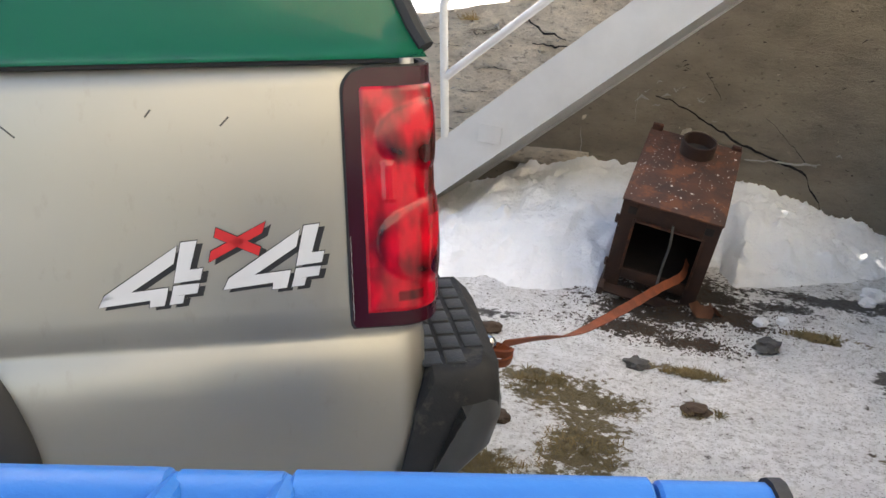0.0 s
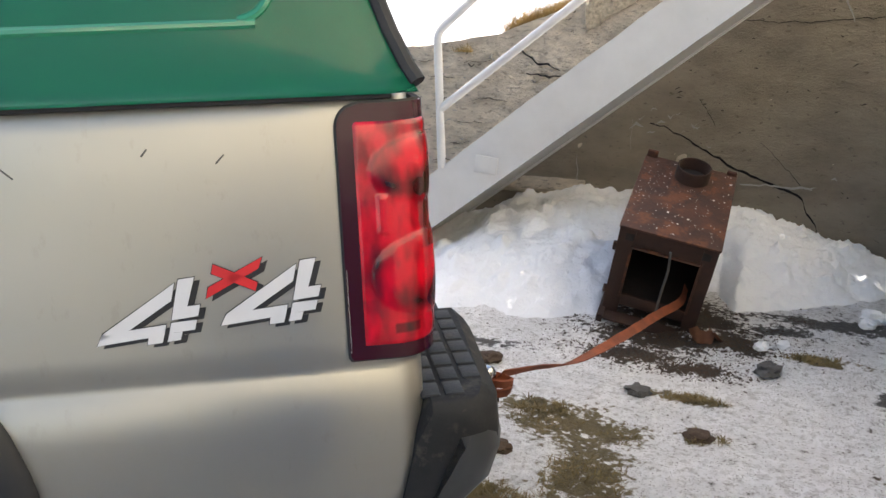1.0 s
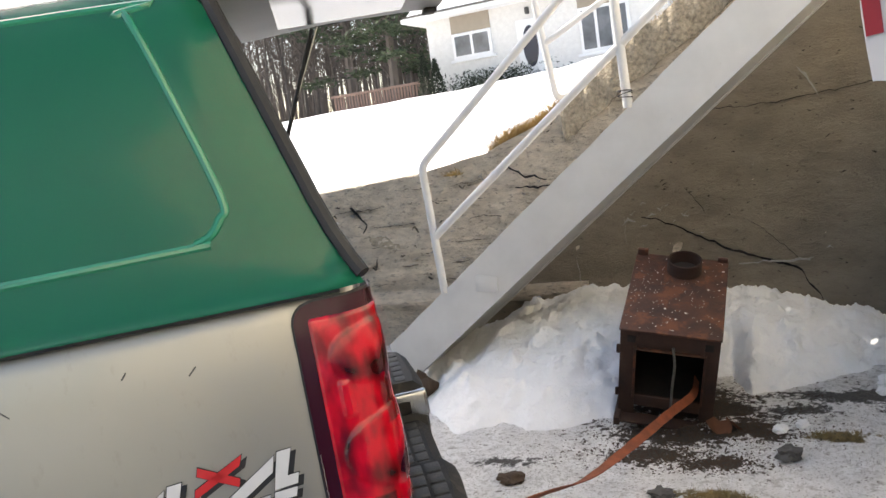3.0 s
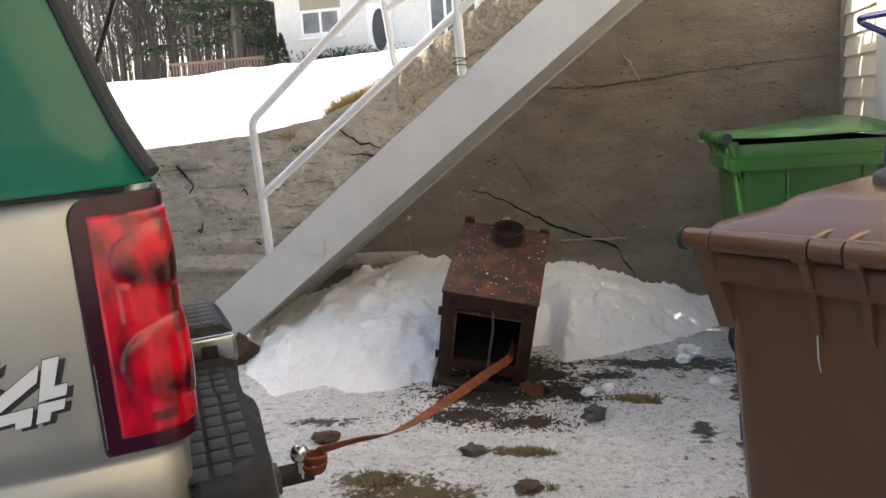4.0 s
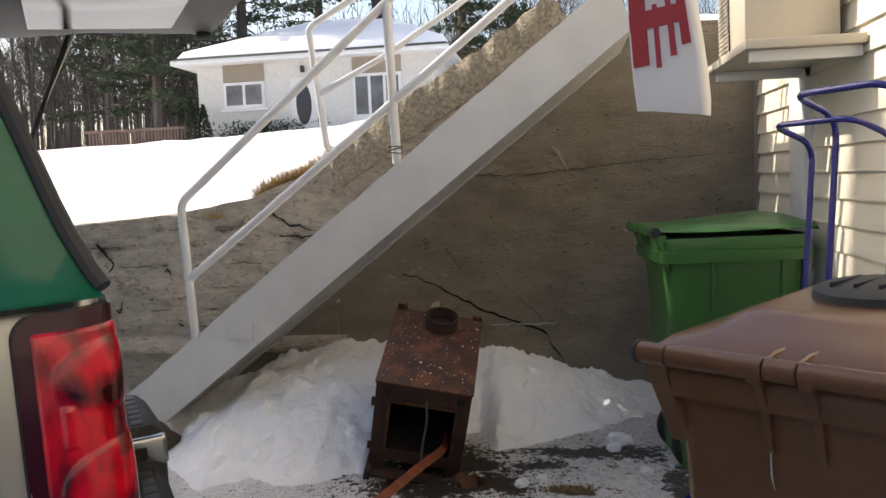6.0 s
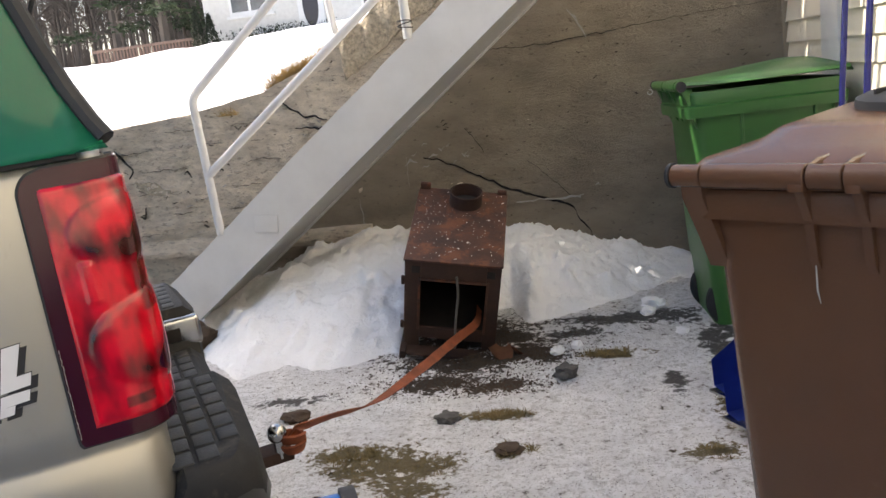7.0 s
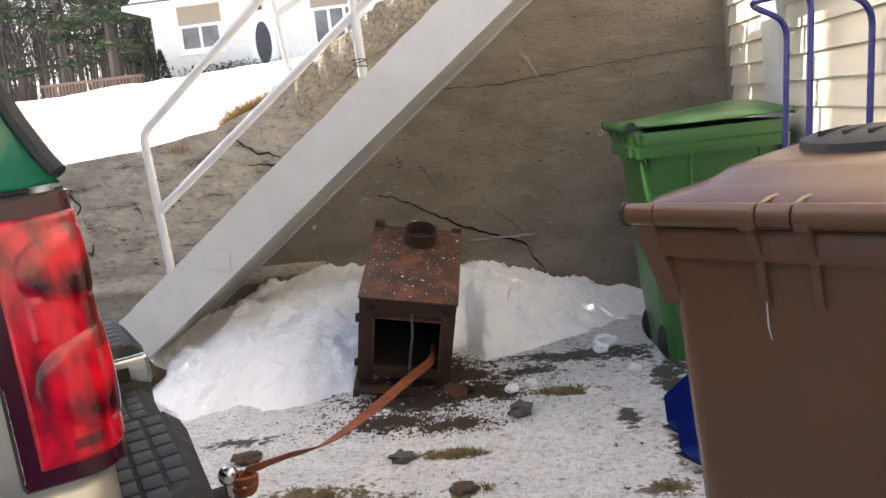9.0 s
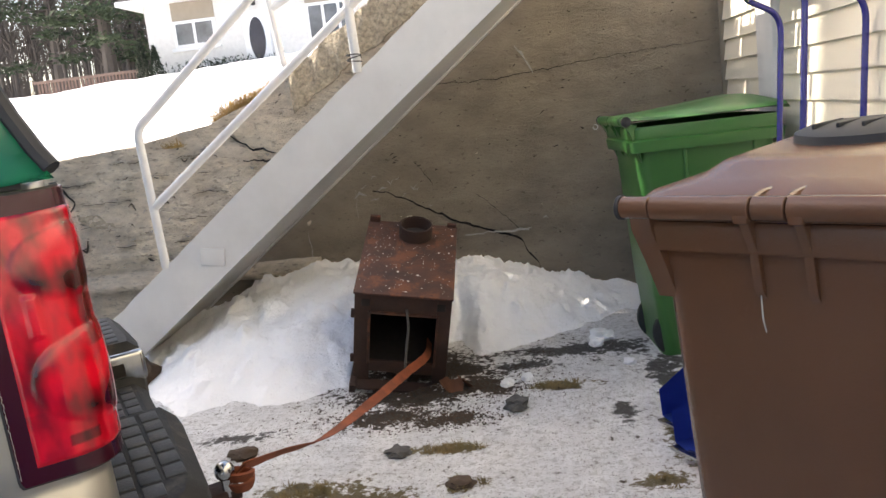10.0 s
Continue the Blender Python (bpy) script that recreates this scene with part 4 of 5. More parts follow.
for dx, dy in ((0, 0), (635, -72)):
    for key, poly in GLYPHS:
        if key == "decal_red" and dx:
            continue
        for nm, k, lift, sh in (("letter_shadow", "decal_black", 0.0015, 1), ("letter_outline", "decal_black", 0.0032, 0), ("letter", key, 0.0048, 0)):
            c = [sum(p[i] for p in poly) / len(poly) for i in (0, 1)]
            q = []
            for i, p in enumerate(poly):
                if nm == "letter_outline":
                    a, b = Vector(poly[i - 1]), Vector(poly[(i + 1) % len(poly)])
                    e1, e2 = (Vector(p) - a).normalized(), (b - Vector(p)).normalized()
                    nn = Vector((e1.y + e2.y, -e1.x - e2.x))
                    area = sum(poly[j - 1][0] * poly[j][1] - poly[j][0] * poly[j - 1][1] for j in range(len(poly)))
                    nn = (nn if area > 0 else -nn).normalized() * 5.5
                    p = (p[0] + nn.x, p[1] + nn.y)
                q.append(flat(p[0] + dx + 28 * sh, p[1] + dy + 20 * sh))
            bm = prism(q, lift, 0.0003, lambda a, b, o: on_side(a, b, o))
            bmesh.ops.triangulate(bm, faces=bm.faces[:])
            part(nm, bm, M[k], truck, "", False)
for pts in ([(-0.60, 1.315), (-0.555, 1.285), (-0.53, 1.262)], [(-0.325, 1.288), (-0.315, 1.30)], [(-0.205, 1.27), (-0.19, 1.285)]):
    part("scratch", tube([on_side(u, z, 0.0) for u, z in pts], 0.0016, 5), M["stone"], truck, "dark paint scratch")

# bumper with ribbed step pads
def bump_ring(v, top, u1):
    near = 0.045 if v < 0.03 else 0.0
    return [Vector((0.06 + near * 0.3, v, 0.60)), Vector((0.07 + near, v, top - 0.05)), Vector((0.13 + near * 0.3, v, top)), Vector((u1 - 0.03, v, top)), Vector((u1, v, top - 0.03)), Vector((u1 + 0.004, v, top - 0.10)), Vector((u1 - 0.02, v, 0.655)), Vector((u1 - 0.075, v, 0.60))]


bumper = part("bumper", loft([bump_ring(v, tp, u1) for v, tp, u1 in ((-0.036, 0.775, 0.190), (-0.033, 0.800, 0.218), (-0.022, 0.814, 0.244), (-0.002, 0.82, 0.266), (0.06, 0.82, 0.282), (0.42, 0.82, 0.298), (0.50, 0.82, 0.295), (0.56, 0.70, 0.295), (1.19, 0.70, 0.295), (1.25, 0.82, 0.305), (1.33, 0.82, 0.31), (1.69, 0.82, 0.29), (1.74, 0.815, 0.255), (1.755, 0.80, 0.215))]), M["bumper_pad"], truck, "black ribbed step bumper", True, 40)
for v0, cols, top, vs in ((0.0, 7, 0.82, 0.070), (0.60, 8, 0.70, 0.072), (1.27, 6, 0.82, 0.07)):
    for i in range(cols):
        for j in range(3):
            u0 = 0.126 + 0.045 * j
            if v0 == 0 and i == 0 and j == 2:
                continue
            part("tread_pad", box((u0, v0 + vs * i, top - 0.004), (u0 + 0.037, v0 + vs * i + vs - 0.012, top + 0.0035), 0.003), M["bumper_tread"], bumper)
part("end_cap", loft([[Vector((0.125, v, 0.598)), Vector((0.175, v, 0.69)), Vector((0.200, v, 0.728)), Vector((0.272 + e, v, 0.752)), Vector((0.280 + e, v, 0.71)), Vector((0.258 + e, v, 0.648)), Vector((0.200 + e, v, 0.594))] for v, e in ((-0.041, -0.080), (-0.037, -0.058), (-0.026, -0.030), (-0.004, -0.008), (0.06, 0.009), (0.3, 0.022))]), M["bumper_cap"], bumper, "dusty grey bumper corner", True, 50)
part("step_face", box((0.12, 1.20, 0.70), (0.312, 1.245, 0.795), 0.014, 3), M["chrome"], bumper, "dull chrome step face")
part("step_slot", box((0.20, 1.196, 0.725), (0.25, 1.204, 0.765), 0.002), M["soot"], bumper)
part("hitch_tube", box((0.15, WID / 2 - 0.03, 0.37), (0.36, WID / 2 + 0.06, 0.44), 0.006), M["dark_metal"], truck)
part("hitch_mount", box((0.33, WID / 2 - 0.02, 0.385), (0.46, WID / 2 + 0.07, 0.42), 0.006), M["rust_dark"], truck)
ball = bmesh.new()
bmesh.ops.create_uvsphere(ball, u_segments=18, v_segments=12, radius=0.029, matrix=Matrix.Translation((0.425, 0.87, 0.474)))
part("hitch_ball", join(ball, tube([(0.425, 0.87, 0.40), (0.425, 0.87, 0.46)], 0.016, 10)), M["chrome"], truck, "worn chrome hitch ball")

# fibreglass cap with rounded side, moulded outline and open hatch
def cap_v(z):
    return lerp(z, [(1.375, 0.03), (1.39, 0.045), (1.42, 0.062), (1.6, 0.115), (1.8, 0.155), (1.95, 0.195), (2.02, 0.25), (2.05, 0.36)])


def cap_end(z):
    return lerp(z, [(1.375, 0.15), (1.42, 0.125), (1.5, 0.09), (1.78, 0.006), (2.0, -0.06), (2.05, -0.08)])


CZ = [1.375, 1.384, 1.39, 1.40, 1.42, 1.48, 1.54, 1.6, 1.7, 1.8, 1.88, 1.95, 1.99, 2.02, 2.04, 2.05]
for fl in (False, True):
    rings = []
    for z in CZ:
        e = cap_end(z)
        row = [Vector((-2.2 + (e + 2.2) * k / 40, cap_v(z), z)) for k in range(41)]
        row = [Vector((p.x, p.y + (0.02 * max(0.0, (p.x - e + 0.05) / 0.05) ** 2), p.z)) for p in row]
        rings.append([Vector((p.x - 0.05, WID - 0.13 - p.y, p.z)) if fl else p for p in row])
    bm = loft(rings, False)
    bmesh.ops.solidify(bm, geom=bm.faces[:], thickness=0.006)
    part("cap_side", bm, M["green_paint"], truck, "glossy green fibreglass cap", True, 60)
    edge = [Vector((cap_end(z) + (-0.042 if fl else 0.008), (WID - 0.13 - cap_v(z) - 0.022) if fl else cap_v(z) + 0.022, z)) for z in CZ[2:]]
    part("seal", tube(edge, 0.016, 8), M["rubber"], truck, "black rubber edge seal")
part("cap_roof", loft([[Vector((-2.2, v, z)), Vector((-0.08, v, z))] for v, z in ((0.36, 2.05), (0.6, 2.065), (WID / 2, 2.075), (WID - 0.6, 2.065), (WID - 0.36, 2.05))], False), M["green_paint"], truck)
emb = smooth_line([(-2.0, 1.488), (-0.30, 1.496), (-0.15, 1.502), (-0.098, 1.54), (-0.092, 1.60), (-0.19, 1.93), (-0.225, 1.965), (-0.30, 1.985), (-2.0, 1.985)], 8)
part("moulded_line", tube([Vector((p.x, cap_v(p.y) + 0.005, p.y)) for p in emb], 0.0105, 10), M["green_paint"], truck)
part("cap_gasket", tube([(-2.2, 0.044, 1.372), (0.1, 0.044, 1.372)], 0.006, 6), M["rubber"], truck)
hatch_rings = []
for v, inset, lift in ((0.16, 0.10, 0.022), (0.18, 0.03, 0.010), (0.24, 0.0, 0.0), (1.66, 0.0, 0.0), (1.73, 0.02, 0.008), (1.755, 0.06, 0.018)):
    hatch_rings.append([Vector((-0.08, v, 2.085 + lift)), Vector((0.25, v, 2.104 + lift)), Vector((0.60 - inset, v, 2.098 + lift)), Vector((0.655 - inset, v, 2.092 + lift)),
                        Vector((0.665 - inset, v, 2.135)), Vector((0.60 - inset, v, 2.158)), Vector((0.25, v, 2.162)), Vector((-0.08, v, 2.135))])
hatch = part("hatch", loft(hatch_rings), M["hatch_grey"], truck, "open grey-lined rear hatch")
part("hatch_window", box((0.06, 0.40, 2.084), (0.50, 1.50, 2.094), 0.004, 2), M["black_glass"], hatch)
part("hatch_edge", tube(rounded([(-0.06, 0.165, 2.12), (0.66, 0.165, 2.13), (0.66, 1.755, 2.13), (-0.06, 1.755, 2.12)], 0.09), 0.014, 8), M["rubber"], hatch, "black rubber hatch seal")
part("latch", box((0.60, 1.62, 2.078), (0.65, 1.70, 2.096), 0.006), M["rubber"], hatch)
part("gas_strut", tube([(-0.03, 1.62, 1.62), (0.18, 1.66, 2.09)], 0.008, 8), M["rubber"], truck)
part("strut_rod", tube([(0.06, 1.635, 1.82), (0.2, 1.665, 2.1)], 0.005, 6), M["chrome"], truck)


# ---- wheeled carts ----
def peaked_lid(material, parent):
    """A thin lid that stands a little open above the rim, highest near its front."""
    rings = []
    for y, edge, crown, w in ((-0.40, 1.098, 1.106, 0.60), (-0.37, 1.118, 1.132, 0.62), (-0.25, 1.112, 1.140, 0.62), (-0.1, 1.110, 1.152, 0.62), (0.1, 1.112, 1.170, 0.62), (0.22, 1.115, 1.180, 0.62), (0.28, 1.116, 1.172, 0.62), (0.385, 1.118, 1.132, 0.61), (0.40, 1.104, 1.114, 0.58)):
        h = w / 2
        rings.append([Vector((-h, y, edge)), Vector((-h + 0.02, y, edge + 0.012)), Vector((-h * 0.42, y, crown)), Vector((h * 0.42, y, crown)), Vector((h - 0.02, y, edge + 0.012)), Vector((h, y, edge)),
                      Vector((h - 0.012, y, edge - 0.003)), Vector((h * 0.42, y, crown - 0.012)), Vector((-h * 0.42, y, crown - 0.012)), Vector((-h + 0.012, y, edge - 0.003))])
    return part("lid", loft(rings), material, parent, "", True, 18)


def cart(name, material, label, at, vent=False, number=False):
    """Hinge and wheels at -y, front at +y, foot at z 0."""
    c = thing(name, label, "bin", "wheeled carts", at)
    Wd, Dp, Hh = 0.58, 0.72, 1.10
    rings = []
    for z, w, d, r in ((0.0, 0.40, 0.50, 0.05), (0.012, 0.43, 0.53, 0.06), (0.28, 0.465, 0.575, 0.06), (0.30, 0.475, 0.59, 0.06), (0.98, 0.545, 0.68, 0.06), (1.0, 0.555, 0.69, 0.06), (1.05, 0.56, 0.695, 0.06)):
        rings.append(rrect(w, d, r, 0, 0, z))
    part("body", loft(rings), material, c)
    part("rim", loft([rrect(w, d, 0.05, 0, 0, z) for z, w, d in ((1.035, 0.565, 0.70), (1.03, 0.60, 0.735), (1.075, 0.61, 0.745), (1.085, 0.60, 0.735), (1.085, 0.55, 0.68))], True, False), material, c)
    if number:
        part("rim_band", loft([rrect(w, d, 0.05, 0, 0, z) for z, w, d in ((0.985, 0.575, 0.71), (0.975, 0.618, 0.753), (1.022, 0.628, 0.763), (1.03, 0.60, 0.735))], True, False), material, c)
    lid = [rrect(Wd + 0.02 - a, Dp + 0.03 - b, 0.06, 0, s, z) for a, b, s, z in ((0, 0, 0, 1.088), (-0.012, -0.012, 0, 1.10), (-0.008, -0.008, 0, 1.122), (0.03, 0.03, 0, 1.136), (0.14, 0.2, 0.02, 1.148), (0.19, 0.27, 0.03, 1.168), (0.25, 0.35, 0.035, 1.176))]
    # the lid climbs from the hinge towards the front
    lid = [[Vector((p.x, p.y, p.z + (0.028 * (p.y + 0.37) / 0.74 if i > 2 else 0.0))) for p in r] for i, r in enumerate(lid)]
    if number:
        lid = peaked_lid(material, c)
    else:
        lid = part("lid", loft(lid), material, c)
        for x in (-0.031, 0.031):
            part("lid_rib", tube([(x, -0.40, 1.128), (x, -0.36, 1.134), (x, -0.32, 1.136), (x * 1.5, -0.26, 1.141)], [0.007, 0.009, 0.007, 0.002], 8), material, lid)
    # hinge bar in segments with knuckles
    for a, b, r in ((-0.305, -0.24, 0.021), (-0.237, -0.034, 0.0225), (-0.031, 0.031, 0.0215), (0.034, 0.237, 0.0225), (0.24, 0.305, 0.021)):
        part("hinge_bar", tube([(a, -0.395, 1.115), (a + 0.002, -0.395, 1.115), (b - 0.002, -0.395, 1.115), (b, -0.395, 1.115)], [r * 0.9, r, r, r * 0.9], 16), material, c)
    for x in (-0.262, -0.05, 0.05, 0.262):
        if abs(x) > 0.1:
            part("gusset", loft([[Vector((x * f, -0.40, 1.10)), Vector((x * f, -0.34, 1.10)), Vector((x * f * 0.97, -0.325, 0.93)), Vector((x * f, -0.352, 1.0)), Vector((x * f * 1.04, -0.38, 1.07))] for f in (0.93, 1.1)]), material, c)
            continue
        part("gusset", loft([[Vector((x + o, -0.405, 1.10)), Vector((x + o, -0.36, 1.105)), Vector((x + o, -0.338, 0.945)), Vector((x + o, -0.352, 0.965)), Vector((x + o, -0.365, 1.03))] for o in (-0.008, 0.008)]), material, c)
        part("knuckle", box((x - 0.014, -0.415, 1.09), (x + 0.014, -0.33, 1.112), 0.005), material, c)
    for sx in (-1, 1):
        part("side_rib", box((sx * 0.268 - 0.012, -0.12, 0.74), (sx * 0.268 + 0.012, -0.105, 1.03), 0.004), material, c)
        part("side_rib", box((sx * 0.268 - 0.012, 0.22, 0.74), (sx * 0.268 + 0.012, 0.235, 1.03), 0.004), material, c)
        w = part("wheel", tube([(sx * 0.145, -0.19, 0.115), (sx * 0.152, -0.19, 0.115), (sx * 0.183, -0.19, 0.115), (sx * 0.19, -0.19, 0.115)], [0.10, 0.115, 0.115, 0.10], 28), M["rubber"], c)
        part("hub", tube([(sx * 0.186, -0.19, 0.115), (sx * 0.193, -0.19, 0.115)], 0.05, 14), M["grey_lid"], w)
        part("bar_end", tube([(sx * 0.304, -0.395, 1.115), (sx * 0.312, -0.395, 1.115)], 0.0235, 16), M["rubber"], c)
    part("axle", tube([(-0.19, -0.19, 0.115), (0.19, -0.19, 0.115)], 0.012, 8), M["dark_metal"], c)
    if vent:
        n = 30
        e = lambda r, z: [Vector((r * math.cos(2 * math.pi * k / n), 0.06 + r * math.sin(2 * math.pi * k / n), z + 0.05 * (r * math.sin(2 * math.pi * k / n)))) for k in range(n)]
        v = part("vent_cap", loft([e(0.135, 1.184), e(0.142, 1.194), e(0.139, 1.210), e(0.118, 1.218), e(0.05, 1.222)]), M["grey_lid"], lid, "dark grey vent cap")
        for k in range(4):
            part("vent_rib", box((-0.08 + 0.05 * k, -0.02, 1.214), (-0.073 + 0.05 * k, 0.14, 1.225), 0.002), M["grey_lid"], v)
        part("drip", tube([(-0.045, -0.354, 0.955), (-0.048, -0.345, 0.91), (-0.044, -0.342, 0.885)], [0.0012, 0.0018, 0.001], 6), M["scar"], c, "dried pale drip")
    if number:
        for k in range(7):
            part("number_mark", box((-0.268, -0.02 - 0.0 + 0.026 * k, 0.86), (-0.2655, -0.004 + 0.026 * k, 0.885)), M["white_trim"], c, "white stamped mark")
    return c


def cart_at(corner, heading, z=0.0, h=1.0):
    """Places a cart by one end of its hinge bar and the heading of that bar in degrees."""
    return pose(corner[0], corner[1], z, 0, 0, heading) @ pose(0.305, 0.395, 0) @ Matrix.Diagonal((1, 1, h, 1))


cart("brown_cart", M["brown_bin"], "brown plastic wheeled compost cart with dark vent cap", cart_at((1.262, 1.735), -40.5, 0.0, 1.062), vent=True)
cart("green_cart", M["green_bin"], "green plastic wheeled cart standing against the wall", cart_at((1.50, 4.76), -84, 0.03, 1.10), number=True)
cart("blue_cart", M["blue_bin"], "bright blue plastic wheeled recycling cart beside the truck", cart_at((0.95, 0.424), 204, 0.0, 1.07))


# ---- snow scoops ----
def scoop(at, label):
    s = thing("snow_scoop", label, "snow scoop", "snow scoops", at)
    pts = rounded([(-0.20, 0.02, 0.35), (-0.20, 0.12, 1.62), (-0.20, -0.10, 1.70), (0.20, -0.10, 1.70), (0.20, 0.12, 1.62), (0.20, 0.02, 0.35)], 0.08, 6)
    part("handle", tube(pts, 0.0125, 12), M["blue_tube"], s, "blue enamelled tubular handle")
    rings = []
    for y, z in ((-0.55, 0.02), (-0.2, 0.012), (-0.02, 0.05), (0.05, 0.18), (0.07, 0.48)):
        dpt = lerp(y, [(-0.55, 0.13), (-0.3, 0.30), (0.07, 0.36)])
        rings.append([Vector((-0.3, y, z + dpt)), Vector((-0.29, y, z + 0.02)), Vector((-0.2, y, z)), Vector((0.2, y, z)), Vector((0.29, y, z + 0.02)), Vector((0.3, y, z + dpt))])
    bm = loft(rings, False)
    bmesh.ops.solidify(bm, geom=bm.faces[:], thickness=0.006)
    part("blade", bm, M["blue_scoop"], s, "scratched blue plastic scoop")
    part("wear_strip", box((-0.30, -0.57, 0.014), (0.30, -0.53, 0.026), 0.003), M["chrome"], s, "metal wear strip")
    return s


scoop(pose(2.16, 3.457, 0.02, 0, 0, -60), "blue snow scoop with tall tubular handle by the siding")
scoop(pose(2.16, 3.15, 0.03, 0, 0, -60) @ Matrix.Diagonal((1, 1, 1.05, 1)), "second blue snow scoop nested behind the first")

# ---- air conditioner on its shelf ----
acu = thing("air_conditioner", "beige window air conditioner on a wall shelf", "air conditioner")
part("case", box((1.95, 3.95, 2.10), (2.36, 4.55, 2.50), 0.012), M["ac"], acu)
for k in range(16):
    part("louvre", box((1.97, 4.545, 2.13 + 0.021 * k), (2.34, 4.558, 2.142 + 0.021 * k), 0.002), M["ac"], acu)
    part("louvre", box((1.944, 4.30, 2.13 + 0.021 * k), (1.952, 4.53, 2.142 + 0.021 * k), 0.002), M["ac"], acu)
part("panel_line", box((1.945, 4.27, 2.11), (1.949, 4.275, 2.49)), M["dark_metal"], acu)
shelf = thing("wall_shelf", "dirty white metal shelf bracket under the air conditioner", "shelf")
part("board", box((1.90, 3.7, 2.05), (2.385, 4.62, 2.09), 0.005), M["ac"], shelf)
part("arm", box((1.93, 4.50, 2.0), (2.385, 4.54, 2.048), 0.004), M["white_trim"], shelf)
part("arm", box((1.93, 3.75, 2.0), (2.385, 3.79, 2.048), 0.004), M["white_trim"], shelf)

# ---- hanging printed bag ----
BAG = pose(1.235, 0.97, 1.622, 0, -4, -32) @ Matrix.Diagonal((0.80, 1, 1, 1))
bag = thing("hanging_banner", "white fabric strip with red plaid print, hanging down", "banner", at=BAG)
rings = [[p + Vector((0.004 * math.sin(14 * z + p.x * 40), 0.006 * math.sin(11 * z + 2), -0.012 * p.x / 0.05 if z == 0 else 0)) for p in rrect(w, d, 0.008, 0, 0, z)] for z, w, d in [(0, 0.094, 0.020), (0.006, 0.098, 0.024)] + [(0.04 * k, 0.098 + 0.003 * math.sin(k), 0.024) for k in range(1, 24)]]
part("cloth", loft(rings), M["bag"], bag)
for x0, x1, z0, z1 in ((-0.043, -0.022, 0.055, 0.9), (-0.044, 0.040, 0.095, 0.115), (-0.044, 0.040, 0.15, 0.172), (0.026, 0.040, 0.07, 0.9), (-0.044, 0.040, 0.22, 0.245), (-0.012, -0.006, 0.05, 0.12), (-0.046, 0.044, 0.29, 0.325), (-0.018, -0.004, 0.13, 0.9), (-0.046, 0.044, 0.37, 0.40), (0.008, 0.016, 0.06, 0.3)):
    n = max(1, int((z1 - z0) / 0.03))
    part("print_band", loft([[Vector((x + 0.004 * math.sin(14 * z + x * 40), -0.0125 - o + 0.006 * math.sin(11 * z + 2), z)) for x, o in ((x0, 0), (x1, 0), (x1, 0.002), (x0, 0.002))] for z in [z0 + (z1 - z0) * k / n for k in range(n + 1)]]), M["bag_red"], bag, "red printed band")

arm = BAG.inverted() @ Vector((2.45, 1.02, 2.98))
part("hanger", join(tube([(0, 0, 0.90), (0, 0, 1.30)], 0.004, 8), tube([(0, 0, 1.295), arm], 0.012, 8)), M["dark_metal"], bag, "dark wire hanger arm fixed to the siding")

# ---- far house ----
house = thing("bungalow", "white brick bungalow with snow-covered hip roof", "house")
HX0, HX1, HY, HZ0, HZ1 = -9.8, -2.35, 25.0, 2.6, 5.36
part("wall", box((HX0, HY, HZ0), (HX1, HY + 8, HZ1)), M["brick_white"], house)
for k in range(34):
    part("brick_course", box((HX0 - 0.008, HY - 0.012, 2.75 + 0.078 * k), (HX1 + 0.008, HY, 2.75 + 0.078 * k + 0.062), 0.0), M["brick_white"], house)
part("soffit", box((HX0 - 0.6, HY - 0.6, HZ1), (HX1 + 0.45, HY + 8.6, HZ1 + 0.14), 0.02), M["white_trim"], house)
r0 = [Vector((HX0 - 0.62, HY - 0.62, HZ1 + 0.14)), Vector((HX1 + 0.5, HY - 0.62, HZ1 + 0.14)), Vector((HX1 + 0.5, HY + 8.6, HZ1 + 0.14)), Vector((HX0 - 0.62, HY + 8.6, HZ1 + 0.14))]
r1 = [Vector((HX0 + 2.6, HY + 4, HZ1 + 1.75)), Vector((HX1 - 2.2, HY + 4, HZ1 + 1.75)), Vector((HX1 - 2.2, HY + 4.1, HZ1 + 1.75)), Vector((HX0 + 2.6, HY + 4.1, HZ1 + 1.75))]
roof = part("roof", loft([r0, r1]), M["shingle"], house)
part("roof_snow", loft([[p.lerp(r1[i], 0.05) + Vector((0, 0, 0.02)) for i, p in enumerate(r0)], [p.lerp(r1[i], 0.09) + Vector((0, 0, 0.16)) for i, p in enumerate(r0)], [p + Vector((0, 0, 0.18)) for p in r1]]), M["snow_far"], roof, "snow on the roof")
part("chimney", box((-5.0, HY + 3.6, HZ1 + 1.2), (-4.5, HY + 4.2, HZ1 + 2.6), 0.02), M["shingle"], roof)


def house_window(x0, x1, z0, z1, panes, over):
    w = part("window", box((x0, HY - 0.05, z0), (x1, HY - 0.013, z1), 0.01), M["white_trim"], house)
    step = (x1 - x0 - 0.1) / panes
    for k in range(panes):
        part("pane", box((x0 + 0.09 + step * k, HY - 0.06, z0 + 0.1), (x0 + step * (k + 1) - 0.0, HY - 0.051, z1 - 0.09)), M["pane"], w)
    part("sill", box((x0 - 0.1, HY - 0.12, z0 - 0.09), (x1 + 0.1, HY - 0.013, z0 - 0.005), 0.01), M["white_trim"], w)
    if over:
        part("beige_panel", box((x0, HY - 0.03, z1 + 0.005), (x1, HY - 0.013, HZ1)), M["house_beige"], house)


